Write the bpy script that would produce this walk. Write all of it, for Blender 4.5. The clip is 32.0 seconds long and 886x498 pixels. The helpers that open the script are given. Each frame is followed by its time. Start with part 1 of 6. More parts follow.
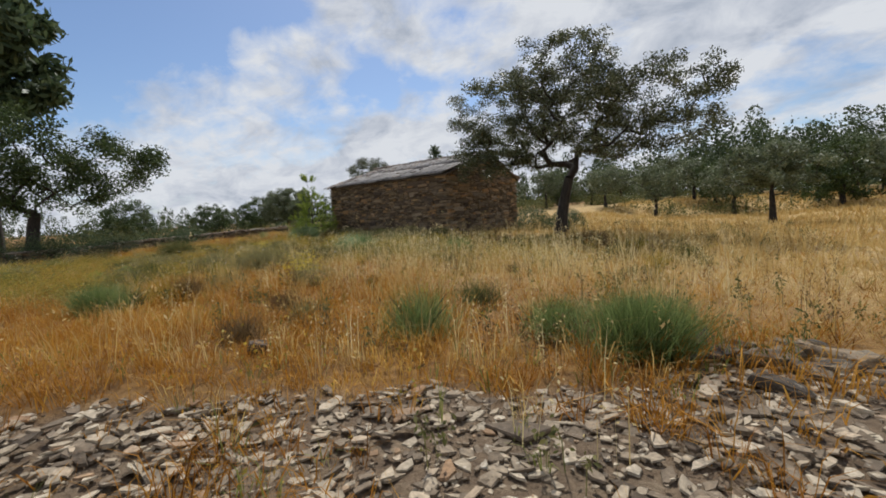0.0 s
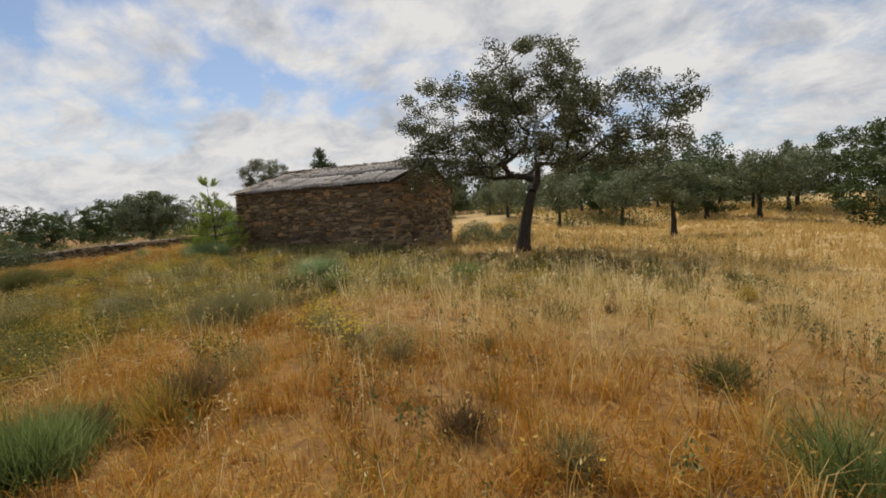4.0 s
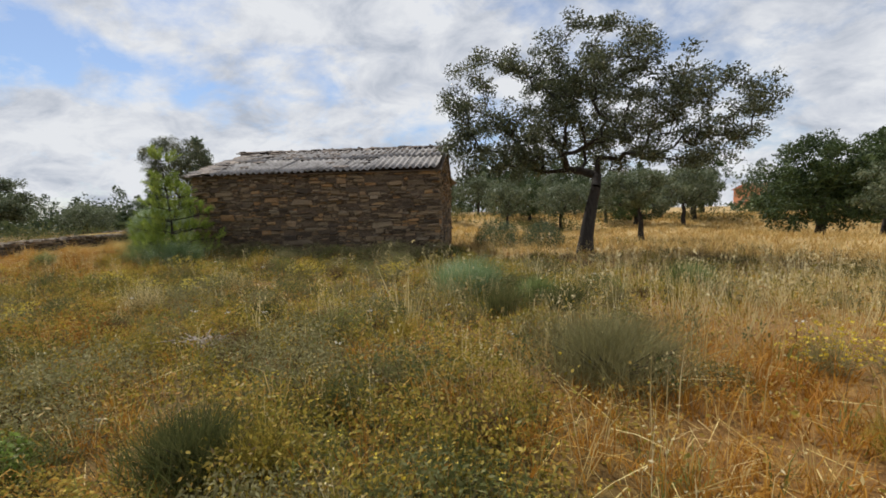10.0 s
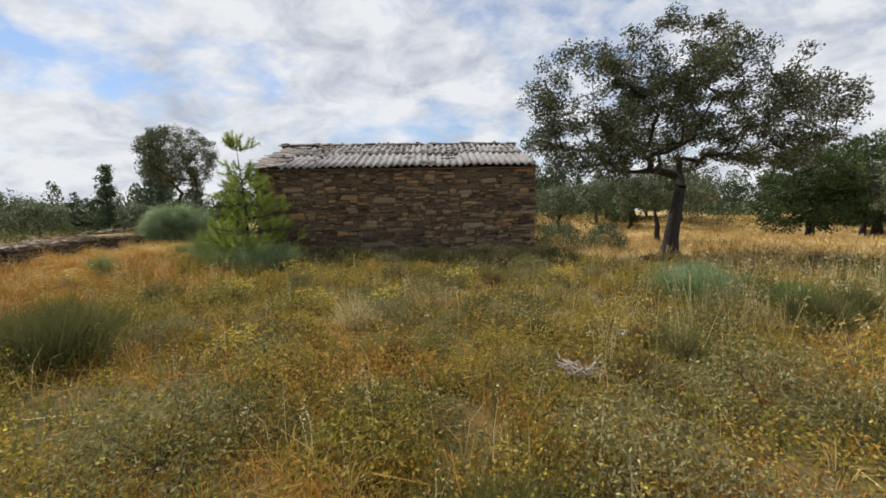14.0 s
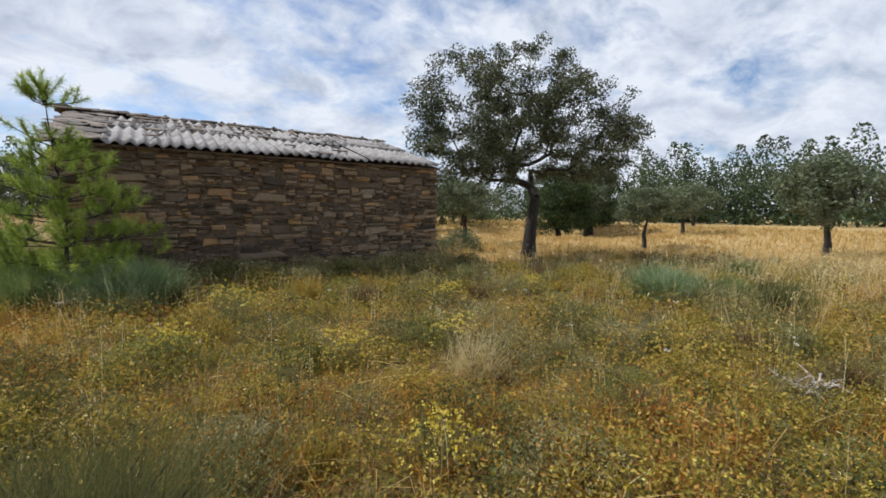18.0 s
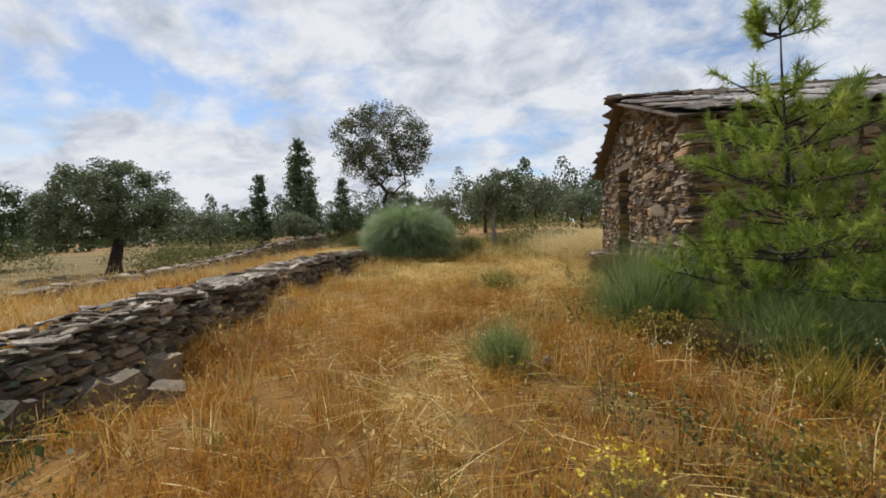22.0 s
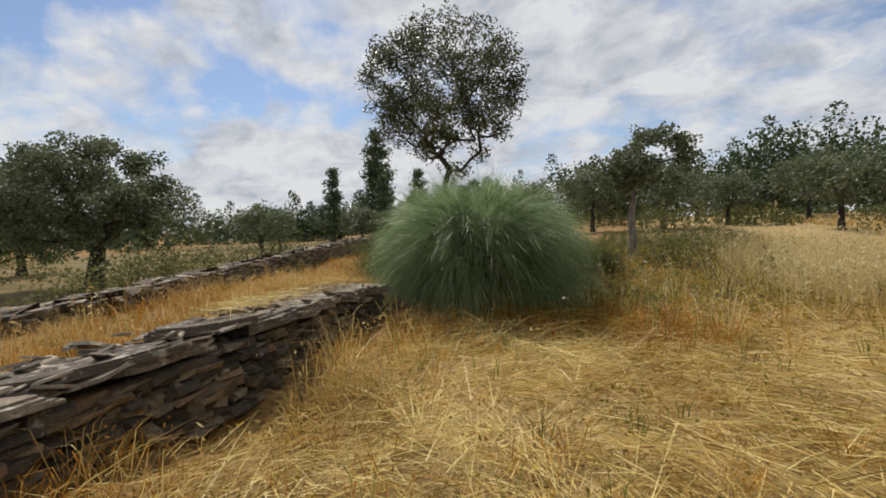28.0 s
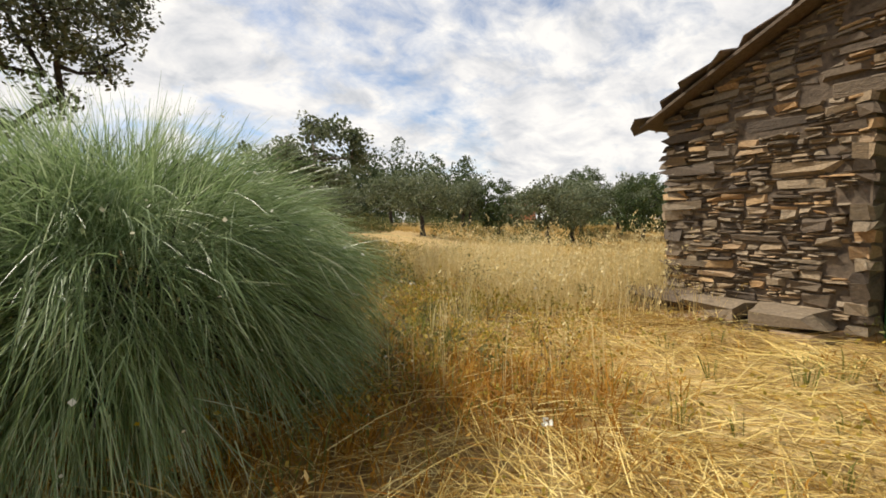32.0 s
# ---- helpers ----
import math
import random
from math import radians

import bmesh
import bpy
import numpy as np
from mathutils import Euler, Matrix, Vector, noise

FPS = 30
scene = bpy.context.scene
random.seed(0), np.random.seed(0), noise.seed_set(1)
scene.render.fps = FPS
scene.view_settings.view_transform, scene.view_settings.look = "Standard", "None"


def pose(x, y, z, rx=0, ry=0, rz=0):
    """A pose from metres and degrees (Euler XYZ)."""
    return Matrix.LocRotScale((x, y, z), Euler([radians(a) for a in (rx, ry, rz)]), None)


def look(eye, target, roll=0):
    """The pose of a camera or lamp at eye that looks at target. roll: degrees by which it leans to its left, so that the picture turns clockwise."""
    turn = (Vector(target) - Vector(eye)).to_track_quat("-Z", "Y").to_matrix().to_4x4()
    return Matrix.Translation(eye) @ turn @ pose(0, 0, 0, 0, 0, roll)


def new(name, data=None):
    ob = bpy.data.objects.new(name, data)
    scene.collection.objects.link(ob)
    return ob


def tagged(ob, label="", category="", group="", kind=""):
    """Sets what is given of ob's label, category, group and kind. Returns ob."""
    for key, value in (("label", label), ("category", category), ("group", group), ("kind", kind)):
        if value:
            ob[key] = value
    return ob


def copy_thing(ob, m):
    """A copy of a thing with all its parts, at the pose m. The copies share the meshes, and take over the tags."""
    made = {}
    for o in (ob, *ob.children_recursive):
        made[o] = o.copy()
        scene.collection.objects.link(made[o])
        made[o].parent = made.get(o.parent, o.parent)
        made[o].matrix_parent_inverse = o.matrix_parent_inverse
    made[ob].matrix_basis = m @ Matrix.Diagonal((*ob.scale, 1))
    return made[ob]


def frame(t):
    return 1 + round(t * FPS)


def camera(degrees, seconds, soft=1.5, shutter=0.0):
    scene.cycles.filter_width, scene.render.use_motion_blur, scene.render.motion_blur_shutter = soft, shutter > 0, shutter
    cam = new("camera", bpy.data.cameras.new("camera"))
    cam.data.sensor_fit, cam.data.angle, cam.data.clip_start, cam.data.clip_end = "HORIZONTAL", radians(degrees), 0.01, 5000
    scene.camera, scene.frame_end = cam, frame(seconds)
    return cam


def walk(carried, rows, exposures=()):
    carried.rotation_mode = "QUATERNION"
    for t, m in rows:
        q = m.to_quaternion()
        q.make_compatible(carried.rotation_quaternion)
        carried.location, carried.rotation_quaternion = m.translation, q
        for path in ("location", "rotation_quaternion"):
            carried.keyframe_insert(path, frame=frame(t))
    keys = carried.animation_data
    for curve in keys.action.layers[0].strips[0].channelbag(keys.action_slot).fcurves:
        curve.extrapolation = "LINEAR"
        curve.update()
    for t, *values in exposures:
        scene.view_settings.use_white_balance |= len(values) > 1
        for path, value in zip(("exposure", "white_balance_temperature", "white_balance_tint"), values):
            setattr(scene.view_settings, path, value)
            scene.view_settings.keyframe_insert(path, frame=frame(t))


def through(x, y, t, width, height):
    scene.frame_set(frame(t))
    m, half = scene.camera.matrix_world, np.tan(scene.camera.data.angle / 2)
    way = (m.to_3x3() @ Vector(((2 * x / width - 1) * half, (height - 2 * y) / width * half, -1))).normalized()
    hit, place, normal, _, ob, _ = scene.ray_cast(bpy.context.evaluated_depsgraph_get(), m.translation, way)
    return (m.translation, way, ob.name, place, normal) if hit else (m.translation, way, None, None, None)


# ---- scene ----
cam = camera(91.34, 32.0, 1.75)
# seconds, eye, yaw, pitch, roll
PATH = [
    (0, 20.200, -15.401, 1.310, 38.42, -4.99, 3.44),
    (0.5, 19.591, -15.736, 1.361, 36.73, -5.00, 3.44),
    (1, 18.849, -16.041, 1.381, 33.73, -5.41, 3.35),
    (1.5, 18.222, -16.126, 1.440, 31.85, -5.23, 3.47),
    (2, 17.736, -16.052, 1.487, 28.08, -5.47, 3.55),
    (2.5, 17.361, -15.861, 1.531, 24.84, -5.77, 3.42),
    (3, 17.063, -15.686, 1.569, 24.33, -5.50, 3.42),
    (3.5, 16.714, -15.520, 1.661, 22.93, -5.30, 3.07),
    (4, 16.360, -15.272, 1.782, 21.62, -5.13, 2.82),
    (4.5, 16.000, -15.108, 1.842, 20.43, -5.03, 2.52),
    (6.5, 13.629, -14.871, 1.732, 11.77, -4.89, 1.72),
    (7, 13.053, -14.812, 1.697, 7.47, -5.17, 1.75),
    (7.5, 12.518, -14.622, 1.673, 5.14, -5.14, 1.67),
    (8, 11.953, -14.562, 1.649, 4.78, -4.97, 1.49),
    (8.5, 11.307, -14.448, 1.620, 4.57, -5.17, 1.33),
    (9, 10.651, -14.309, 1.608, 4.39, -4.90, 1.38),
    (9.5, 9.955, -14.177, 1.597, 4.25, -4.63, 1.49),
    (10, 9.406, -13.942, 1.577, 4.22, -4.81, 1.35),
    (10.5, 8.822, -13.806, 1.590, 4.14, -4.69, 1.30),
    (11, 8.198, -13.706, 1.630, 3.65, -4.39, 1.21),
    (11.5, 7.478, -13.669, 1.671, 3.35, -4.24, 1.27),
    (12, 6.908, -13.792, 1.642, 3.35, -4.04, 1.29),
    (12.5, 6.387, -13.726, 1.625, 3.14, -4.30, 1.39),
    (13, 5.893, -13.508, 1.624, 3.12, -4.35, 1.44),
    (13.5, 5.376, -13.246, 1.609, 1.92, -4.53, 1.25),
    (14, 4.862, -13.026, 1.593, -2.70, -4.67, 0.90),
    (14.5, 4.304, -12.645, 1.617, -5.73, -4.43, 0.77),
    (16.5, 2.663, -11.398, 1.595, -17.25, -4.61, 0.87),
    (17, 2.268, -11.083, 1.620, -23.43, -4.67, 0.60),
    (17.5, 1.810, -10.762, 1.652, -30.43, -4.81, -0.09),
    (18, 1.393, -10.494, 1.666, -34.19, -4.62, -0.26),
    (18.5, 1.020, -9.986, 1.677, -36.11, -4.59, -0.33),
    (19, 0.747, -9.492, 1.677, -37.95, -4.41, -0.63),
    (19.5, 0.423, -8.934, 1.666, -38.36, -4.36, -0.65),
    (20, 0.056, -8.304, 1.613, -30.04, -4.20, -0.28),
    (20.5, -0.579, -7.789, 1.559, -15.04, -3.92, 0.48),
    (21, -1.233, -7.186, 1.546, -2.66, -3.95, 1.07),
    (21.5, -1.779, -6.717, 1.565, 8.76, -3.24, 1.28),
    (22, -2.301, -6.403, 1.559, 10.04, -3.20, 1.39),
    (22.5, -2.650, -5.954, 1.565, 10.17, -3.46, 1.69),
    (23, -2.960, -5.446, 1.576, 9.98, -3.69, 1.85),
    (23.5, -3.157, -4.938, 1.633, 5.79, -3.73, 1.96),
    (24, -3.294, -4.367, 1.656, 4.05, -3.97, 1.79),
    (24.5, -3.471, -3.734, 1.648, 3.90, -4.13, 1.48),
    (26.5, -3.493, -1.304, 1.636, 10.44, -3.17, 1.41),
    (27, -3.579, -0.916, 1.605, 18.65, -3.38, 1.44),
    (27.5, -3.734, -0.313, 1.626, 21.18, -3.37, 1.67),
    (28, -3.824, 0.321, 1.616, 21.47, -3.43, 1.57),
    (28.5, -3.954, 0.746, 1.584, 21.42, -3.68, 1.48),
    (29, -4.152, 1.085, 1.609, 21.14, -3.65, 1.36),
    (29.5, -4.447, 1.548, 1.617, 21.34, -3.67, 1.37),
    (30, -4.817, 1.966, 1.596, 21.92, -4.02, 1.42),
    (30.5, -5.102, 2.398, 1.616, 21.90, -3.81, 1.65),
    (31, -5.223, 2.865, 1.587, 16.83, -3.75, 1.84),
    (31.5, -5.139, 3.038, 1.565, -2.96, -3.83, 1.29),
    (32, -5.057, 2.838, 1.612, -28.23, -3.63, 0.85),
]
# endpath
walk(cam, [(t, pose(x, y, z, 90 + p, r, yaw)) for t, x, y, z, yaw, p, r in PATH],
     [(0, -0.2, 6100, 10), (2, -0.12, 6550, 10), (4, -0.15, 6700, 10), (7, -0.03, 6850, 10), (9, -0.07, 6300, 10), (11, -0.05, 6150, 10), (12, -0.08, 5900, 10), (13, 0.0, 6300, 10), (17, 0.05, 5950, 10), (20.5, 0.08, 5800, 10), (23, -0.06, 6450, 10), (26.5, -0.06, 6600, 10), (28, -0.18, 6350, 10), (30, -0.05, 6550, 10), (31, 0.08, 6750, 10), (32, 0.28, 6850, 10)])

TRACK = [(p[1] + (q[1] - p[1]) * k / 4, p[2] + (q[2] - p[2]) * k / 4) for p, q in zip(PATH, PATH[1:]) for k in range(4 if q[0] - p[0] > 1 else 1)] + [PATH[-1][1:3]]

# ---- sky, sun, exposure ----
SUN_AZ, SUN_EL = radians(-38), radians(52)      # measured from +y towards +x
scene.view_settings.exposure = 0.0
CLOUD_GAPS = [(47, 15.6, 4.5, .11), (42, 14.8, 4.5, .12), (37, 14, 4.5, .12), (32, 13.2, 4, .09), (68, 25, 11, .22), (81, 17, 12, .22), (58, 27, 7, .12), (-35, 28, 7, .14), (-45, 30, 8, .14),
              (-2, 9.5, 6, .07), (8, 8.5, 6, .07), (-13, 9, 6, .06), (-68, 11, 8, .06)]
world = bpy.data.worlds.new("sky")
scene.world = world
world.use_nodes = True


def link(nt, a, b):
    nt.links.new(a, b)


def node(nt, kind, **values):
    n = nt.nodes.new("ShaderNode" + kind)
    for key, value in values.items():
        if key in n.inputs:
            n.inputs[key].default_value = value
    return n


def math_node(nt, op, a, b=None):
    n = nt.nodes.new("ShaderNodeMath")
    n.operation = op
    for i, v in enumerate((a, b)):
        if v is None:
            continue
        if isinstance(v, (int, float)):
            n.inputs[i].default_value = v
        else:
            link(nt, v, n.inputs[i])
    return n.outputs[0]


def ramp(nt, fac, stops):
    n = nt.nodes.new("ShaderNodeValToRGB")
    r = n.color_ramp
    while len(r.elements) < len(stops):
        r.elements.new(0.5)
    for e, (p, c) in zip(r.elements, stops):
        e.position, e.color = p, (*c, 1) if len(c) == 3 else c
    link(nt, fac, n.inputs[0])
    return n.outputs[0]


def mix(nt, fac, a, b, how="MIX"):
    n = nt.nodes.new("ShaderNodeMix")
    n.data_type, n.blend_type = "RGBA", how
    for i, v in ((0, fac), (6, a), (7, b)):
        if isinstance(v, (int, float)):
            n.inputs[i].default_value = v
        elif isinstance(v, tuple):
            n.inputs[i].default_value = (*v, 1)
        else:
            link(nt, v, n.inputs[i])
    return n.outputs[2]


def noise_node(nt, vec, scale, detail=4.0, rough=0.55, distortion=0.0):
    n = node(nt, "TexNoise", Scale=scale, Detail=detail, Roughness=rough, Distortion=distortion)
    if vec is not None:
        link(nt, vec, n.inputs["Vector"])
    return n.outputs[0]


def build_sky():
    nt = world.node_tree
    sky = nt.nodes.new("ShaderNodeTexSky")
    sky.sky_type, sky.sun_disc = "NISHITA", False
    sky.sun_elevation, sky.sun_rotation = SUN_EL, SUN_AZ
    sky.air_density, sky.dust_density, sky.ozone_density = 1.0, 0.6, 1.6
    co = nt.nodes.new("ShaderNodeTexCoord")
    sep = nt.nodes.new("ShaderNodeSeparateXYZ")
    link(nt, co.outputs["Generated"], sep.inputs[0])
    up = math_node(nt, "ADD", math_node(nt, "MAXIMUM", sep.outputs[2], 0.0), 0.42)
    comb = nt.nodes.new("ShaderNodeCombineXYZ")
    link(nt, math_node(nt, "DIVIDE", sep.outputs[0], up), comb.inputs[0])
    link(nt, math_node(nt, "DIVIDE", sep.outputs[1], up), comb.inputs[1])
    mp = node(nt, "Mapping", Scale=(1.6, 1.9, 1.0), Location=(7.3, 2.2, 0.4), Rotation=(0, 0, 0.9))
    link(nt, comb.outputs[0], mp.inputs[0])
    big = noise_node(nt, mp.outputs[0], 0.9, 8.0, 0.55, 0.6)
    puff = noise_node(nt, mp.outputs[0], 5.5, 7.0, 0.62, 0.3)
    both = math_node(nt, "ADD", math_node(nt, "MULTIPLY", big, 0.66), math_node(nt, "MULTIPLY", puff, 0.34))
    both = math_node(nt, "ADD", both, 0.055)
    # gaps of clear sky between the sheets of cloud: bearing, height and radius in degrees, depth
    for bearing, rise, wide, deep in CLOUD_GAPS:
        b, e = radians(bearing), radians(rise)
        dot = nt.nodes.new("ShaderNodeVectorMath")
        dot.operation = "DOT_PRODUCT"
        link(nt, co.outputs["Generated"], dot.inputs[0])
        dot.inputs[1].default_value = (-math.sin(b) * math.cos(e), math.cos(b) * math.cos(e), math.sin(e))
        soft = nt.nodes.new("ShaderNodeMapRange")
        soft.interpolation_type = "SMOOTHSTEP"
        link(nt, dot.outputs["Value"], soft.inputs[0])
        for i, v in ((1, math.cos(radians(wide))), (2, 1.0), (3, 0.0), (4, deep)):
            soft.inputs[i].default_value = v
        both = math_node(nt, "SUBTRACT", both, soft.outputs[0])
    # clear zenith added above the view: thinner cloud there lowers the sky's fill
    high = nt.nodes.new("ShaderNodeMapRange")
    high.interpolation_type = "SMOOTHSTEP"
    link(nt, sep.outputs[2], high.inputs[0])
    for i, v in ((1, 0.55), (2, 0.85), (3, 0.0), (4, 0.2)):
        high.inputs[i].default_value = v
    both = math_node(nt, "SUBTRACT", both, high.outputs[0])
    cover = ramp(nt, both, [(0.36, (0, 0, 0)), (0.43, (0.5, 0.5, 0.5)), (0.51, (1, 1, 1))])
    tone = ramp(nt, noise_node(nt, mp.outputs[0], 3.0, 9.0, 0.6, 0.35), [(0.32, (4.8, 5.15, 5.75)), (0.45, (6.7, 6.85, 7.2)), (0.58, (8.3, 8.3, 8.3))])
    final = mix(nt, cover, mix(nt, 1.0, sky.outputs[0], (1.0, 1.04, 1.1), "MULTIPLY"), tone)
    bg = nt.nodes["Background"]
    link(nt, final, bg.inputs[0])
    bg.inputs[1].default_value = 0.1


build_sky()
sun = new("sun", bpy.data.lights.new("sun", "SUN"))
sun.data.energy, sun.data.angle, sun.data.color = 4.5, radians(0.6), (1.0, 0.94, 0.85)
sun.matrix_world = look((0, 0, 0), (-math.sin(SUN_AZ) * math.cos(SUN_EL), -math.cos(SUN_AZ) * math.cos(SUN_EL), -math.sin(SUN_EL)))


# ---- materials ----
def base_material(name):
    m = bpy.data.materials.new(name)
    m.use_nodes = True
    nt = m.node_tree
    return m, nt, nt.nodes["Principled BSDF"]


def bump(nt, bsdf, height, strength, distance):
    b = node(nt, "Bump", Strength=strength, Distance=distance)
    link(nt, height, b.inputs["Height"])
    link(nt, b.outputs[0], bsdf.inputs["Normal"])


def position(nt):
    return nt.nodes.new("ShaderNodeNewGeometry").outputs["Position"]


def stone_material(name, stops, lichen, by_object, lichen_amount=0.62, rough=0.86, relief=0.012):
    m, nt, bsdf = base_material(name)
    if by_object:
        tone = nt.nodes.new("ShaderNodeObjectInfo").outputs["Random"]
    else:
        tone = nt.nodes.new("ShaderNodeNewGeometry").outputs["Random Per Island"]
    pos = position(nt)
    col = ramp(nt, tone, stops)
    fine = noise_node(nt, pos, 38.0, 6.0, 0.65)
    streak = node(nt, "Mapping", Scale=(6.0, 6.0, 45.0))
    link(nt, pos, streak.inputs[0])
    layer = noise_node(nt, streak.outputs[0], 1.6, 5.0, 0.6)
    col = mix(nt, 0.55, col, ramp(nt, fine, [(0.3, (0.45, 0.43, 0.42)), (0.7, (1.5, 1.45, 1.4))]), "MULTIPLY")
    col = mix(nt, 0.4, col, ramp(nt, layer, [(0.3, (0.55, 0.52, 0.5)), (0.7, (1.35, 1.3, 1.25))]), "MULTIPLY")
    spots = ramp(nt, noise_node(nt, pos, 9.0, 7.0, 0.7), [(lichen_amount, (0, 0, 0)), (lichen_amount + 0.08, (1, 1, 1))])
    col = mix(nt, math_node(nt, "MULTIPLY", spots, 0.75), col, lichen)
    col = mix(nt, 1.0, col, (1.04, 0.98, 0.86), "MULTIPLY")
    link(nt, col, bsdf.inputs["Base Color"])
    bsdf.inputs["Roughness"].default_value = rough
    both = math_node(nt, "ADD", fine, layer)
    bump(nt, bsdf, both, 0.8, relief)
    return m


WALL_STOPS = [(0.0, (0.06, 0.048, 0.038)), (0.22, (0.125, 0.098, 0.072)), (0.45, (0.215, 0.18, 0.135)), (0.62, (0.26, 0.20, 0.13)),
              (0.78, (0.29, 0.25, 0.195)), (0.91, (0.32, 0.20, 0.095)), (1.0, (0.37, 0.265, 0.15))]
GREY_STOPS = [(0.0, (0.05, 0.042, 0.034)), (0.35, (0.105, 0.09, 0.07)), (0.65, (0.185, 0.16, 0.122)), (0.85, (0.27, 0.23, 0.17)), (1.0, (0.20, 0.13, 0.07))]
RUBBLE_STOPS = [(0.0, (0.09, 0.07, 0.05)), (0.25, (0.19, 0.155, 0.115)), (0.5, (0.28, 0.24, 0.185)), (0.75, (0.39, 0.345, 0.275)), (0.88, (0.52, 0.48, 0.40)), (1.0, (0.27, 0.165, 0.085))]
wall_stone = stone_material("wall_stone", WALL_STOPS, (0.40, 0.37, 0.30), True)
wall_stone_joined = stone_material("wall_stone_joined", WALL_STOPS, (0.40, 0.37, 0.30), False)
dry_stone = stone_material("dry_stone", GREY_STOPS, (0.44, 0.42, 0.37), True, 0.61)
dry_stone_joined = stone_material("dry_stone_joined", GREY_STOPS, (0.44, 0.42, 0.37), False, 0.61)
cap_stone = stone_material("cap_stone", [(0.0, (0.13, 0.112, 0.092)), (0.35, (0.23, 0.2, 0.165)), (0.7, (0.35, 0.31, 0.26)), (1.0, (0.47, 0.43, 0.37))], (0.58, 0.56, 0.50), True, 0.54, 0.86, 0.03)
cap_joined = stone_material("cap_joined", [(0.0, (0.11, 0.095, 0.08)), (0.35, (0.21, 0.185, 0.155)), (0.7, (0.36, 0.325, 0.28)), (1.0, (0.50, 0.46, 0.40))], (0.55, 0.53, 0.47), False, 0.56, 0.86, 0.02)
rubble_stone = stone_material("rubble_stone", RUBBLE_STOPS, (0.62, 0.60, 0.54), True, 0.60)
rubble_joined = stone_material("rubble_joined", RUBBLE_STOPS, (0.62, 0.60, 0.54), False, 0.60)
roof_slate = stone_material("roof_slate", [(0.0, (0.07, 0.06, 0.055)), (0.5, (0.14, 0.12, 0.11)), (1.0, (0.24, 0.20, 0.17))], (0.38, 0.37, 0.32), True, 0.60)


def plain_material(name, dark, light, scale, rough, relief, stretch=(1, 1, 1), patch=None):
    m, nt, bsdf = base_material(name)
    pos = position(nt)
    mp = node(nt, "Mapping", Scale=stretch)
    link(nt, pos, mp.inputs[0])
    n = noise_node(nt, mp.outputs[0], scale, 7.0, 0.65)
    col = ramp(nt, n, [(0.3, dark), (0.7, light)])
    if patch:
        spots = ramp(nt, noise_node(nt, pos, scale * 0.35, 6.0, 0.7), [(0.5, (0, 0, 0)), (0.62, (1, 1, 1))])
        col = mix(nt, math_node(nt, "MULTIPLY", spots, 0.8), col, patch)
    link(nt, col, bsdf.inputs["Base Color"])
    bsdf.inputs["Roughness"].default_value = rough
    bump(nt, bsdf, n, 0.8, relief)
    return m


mortar = plain_material("earth_mortar", (0.05, 0.036, 0.024), (0.18, 0.13, 0.085), 14.0, 0.95, 0.02)
bark = plain_material("bark", (0.012, 0.010, 0.008), (0.06, 0.049, 0.039), 16.0, 0.95, 0.03, (1, 1, 0.22))
pale_bark = plain_material("pale_bark", (0.10, 0.085, 0.07), (0.36, 0.33, 0.29), 14.0, 0.95, 0.02, (1, 1, 0.3))
fibre_sheet = plain_material("fibre_cement", (0.17, 0.15, 0.135), (0.42, 0.395, 0.365), 7.0, 0.9, 0.004, (1, 1, 1), (0.12, 0.105, 0.085))
green_paint = plain_material("green_paint", (0.03, 0.16, 0.035), (0.06, 0.25, 0.06), 5.0, 0.55, 0.002, (1, 6, 0.4), (0.05, 0.20, 0.05))
old_wood = plain_material("old_wood", (0.05, 0.035, 0.022), (0.20, 0.14, 0.09), 12.0, 0.85, 0.006, (6, 0.5, 6))
dead_wood = plain_material("dead_wood", (0.30, 0.24, 0.19), (0.62, 0.54, 0.45), 22.0, 0.85, 0.006)
iron = plain_material("iron", (0.03, 0.022, 0.018), (0.11, 0.06, 0.035), 30.0, 0.7, 0.002)
render_wall = plain_material("orange_render", (0.50, 0.20, 0.10), (0.60, 0.27, 0.14), 2.0, 0.9, 0.002)
clay_tile = plain_material("clay_tile", (0.34, 0.12, 0.07), (0.48, 0.19, 0.11), 3.0, 0.9, 0.01)


def leaf_material(name, stops, through=0.3, rough=0.55, patch_scale=0.6, sheen=0.3):
    m, nt, bsdf = base_material(name)
    at = nt.nodes.new("ShaderNodeAttribute")
    at.attribute_name = "tone"
    pos = position(nt)
    drift = noise_node(nt, pos, patch_scale, 3.0)
    tone = math_node(nt, "ADD", math_node(nt, "MULTIPLY", at.outputs["Fac"], 0.7), math_node(nt, "MULTIPLY", drift, 1.1))
    tone = math_node(nt, "SUBTRACT", tone, 0.42)
    col = ramp(nt, tone, stops)
    link(nt, col, bsdf.inputs["Base Color"])
    bsdf.inputs["Roughness"].default_value = rough
    bsdf.inputs["Specular IOR Level"].default_value = sheen
    tr = nt.nodes.new("ShaderNodeBsdfTranslucent")
    link(nt, col, tr.inputs[0])
    mx = nt.nodes.new("ShaderNodeMixShader")
    mx.inputs[0].default_value = through
    link(nt, bsdf.outputs[0], mx.inputs[1])
    link(nt, tr.outputs[0], mx.inputs[2])
    link(nt, mx.outputs[0], nt.nodes["Material Output"].inputs[0])
    return m


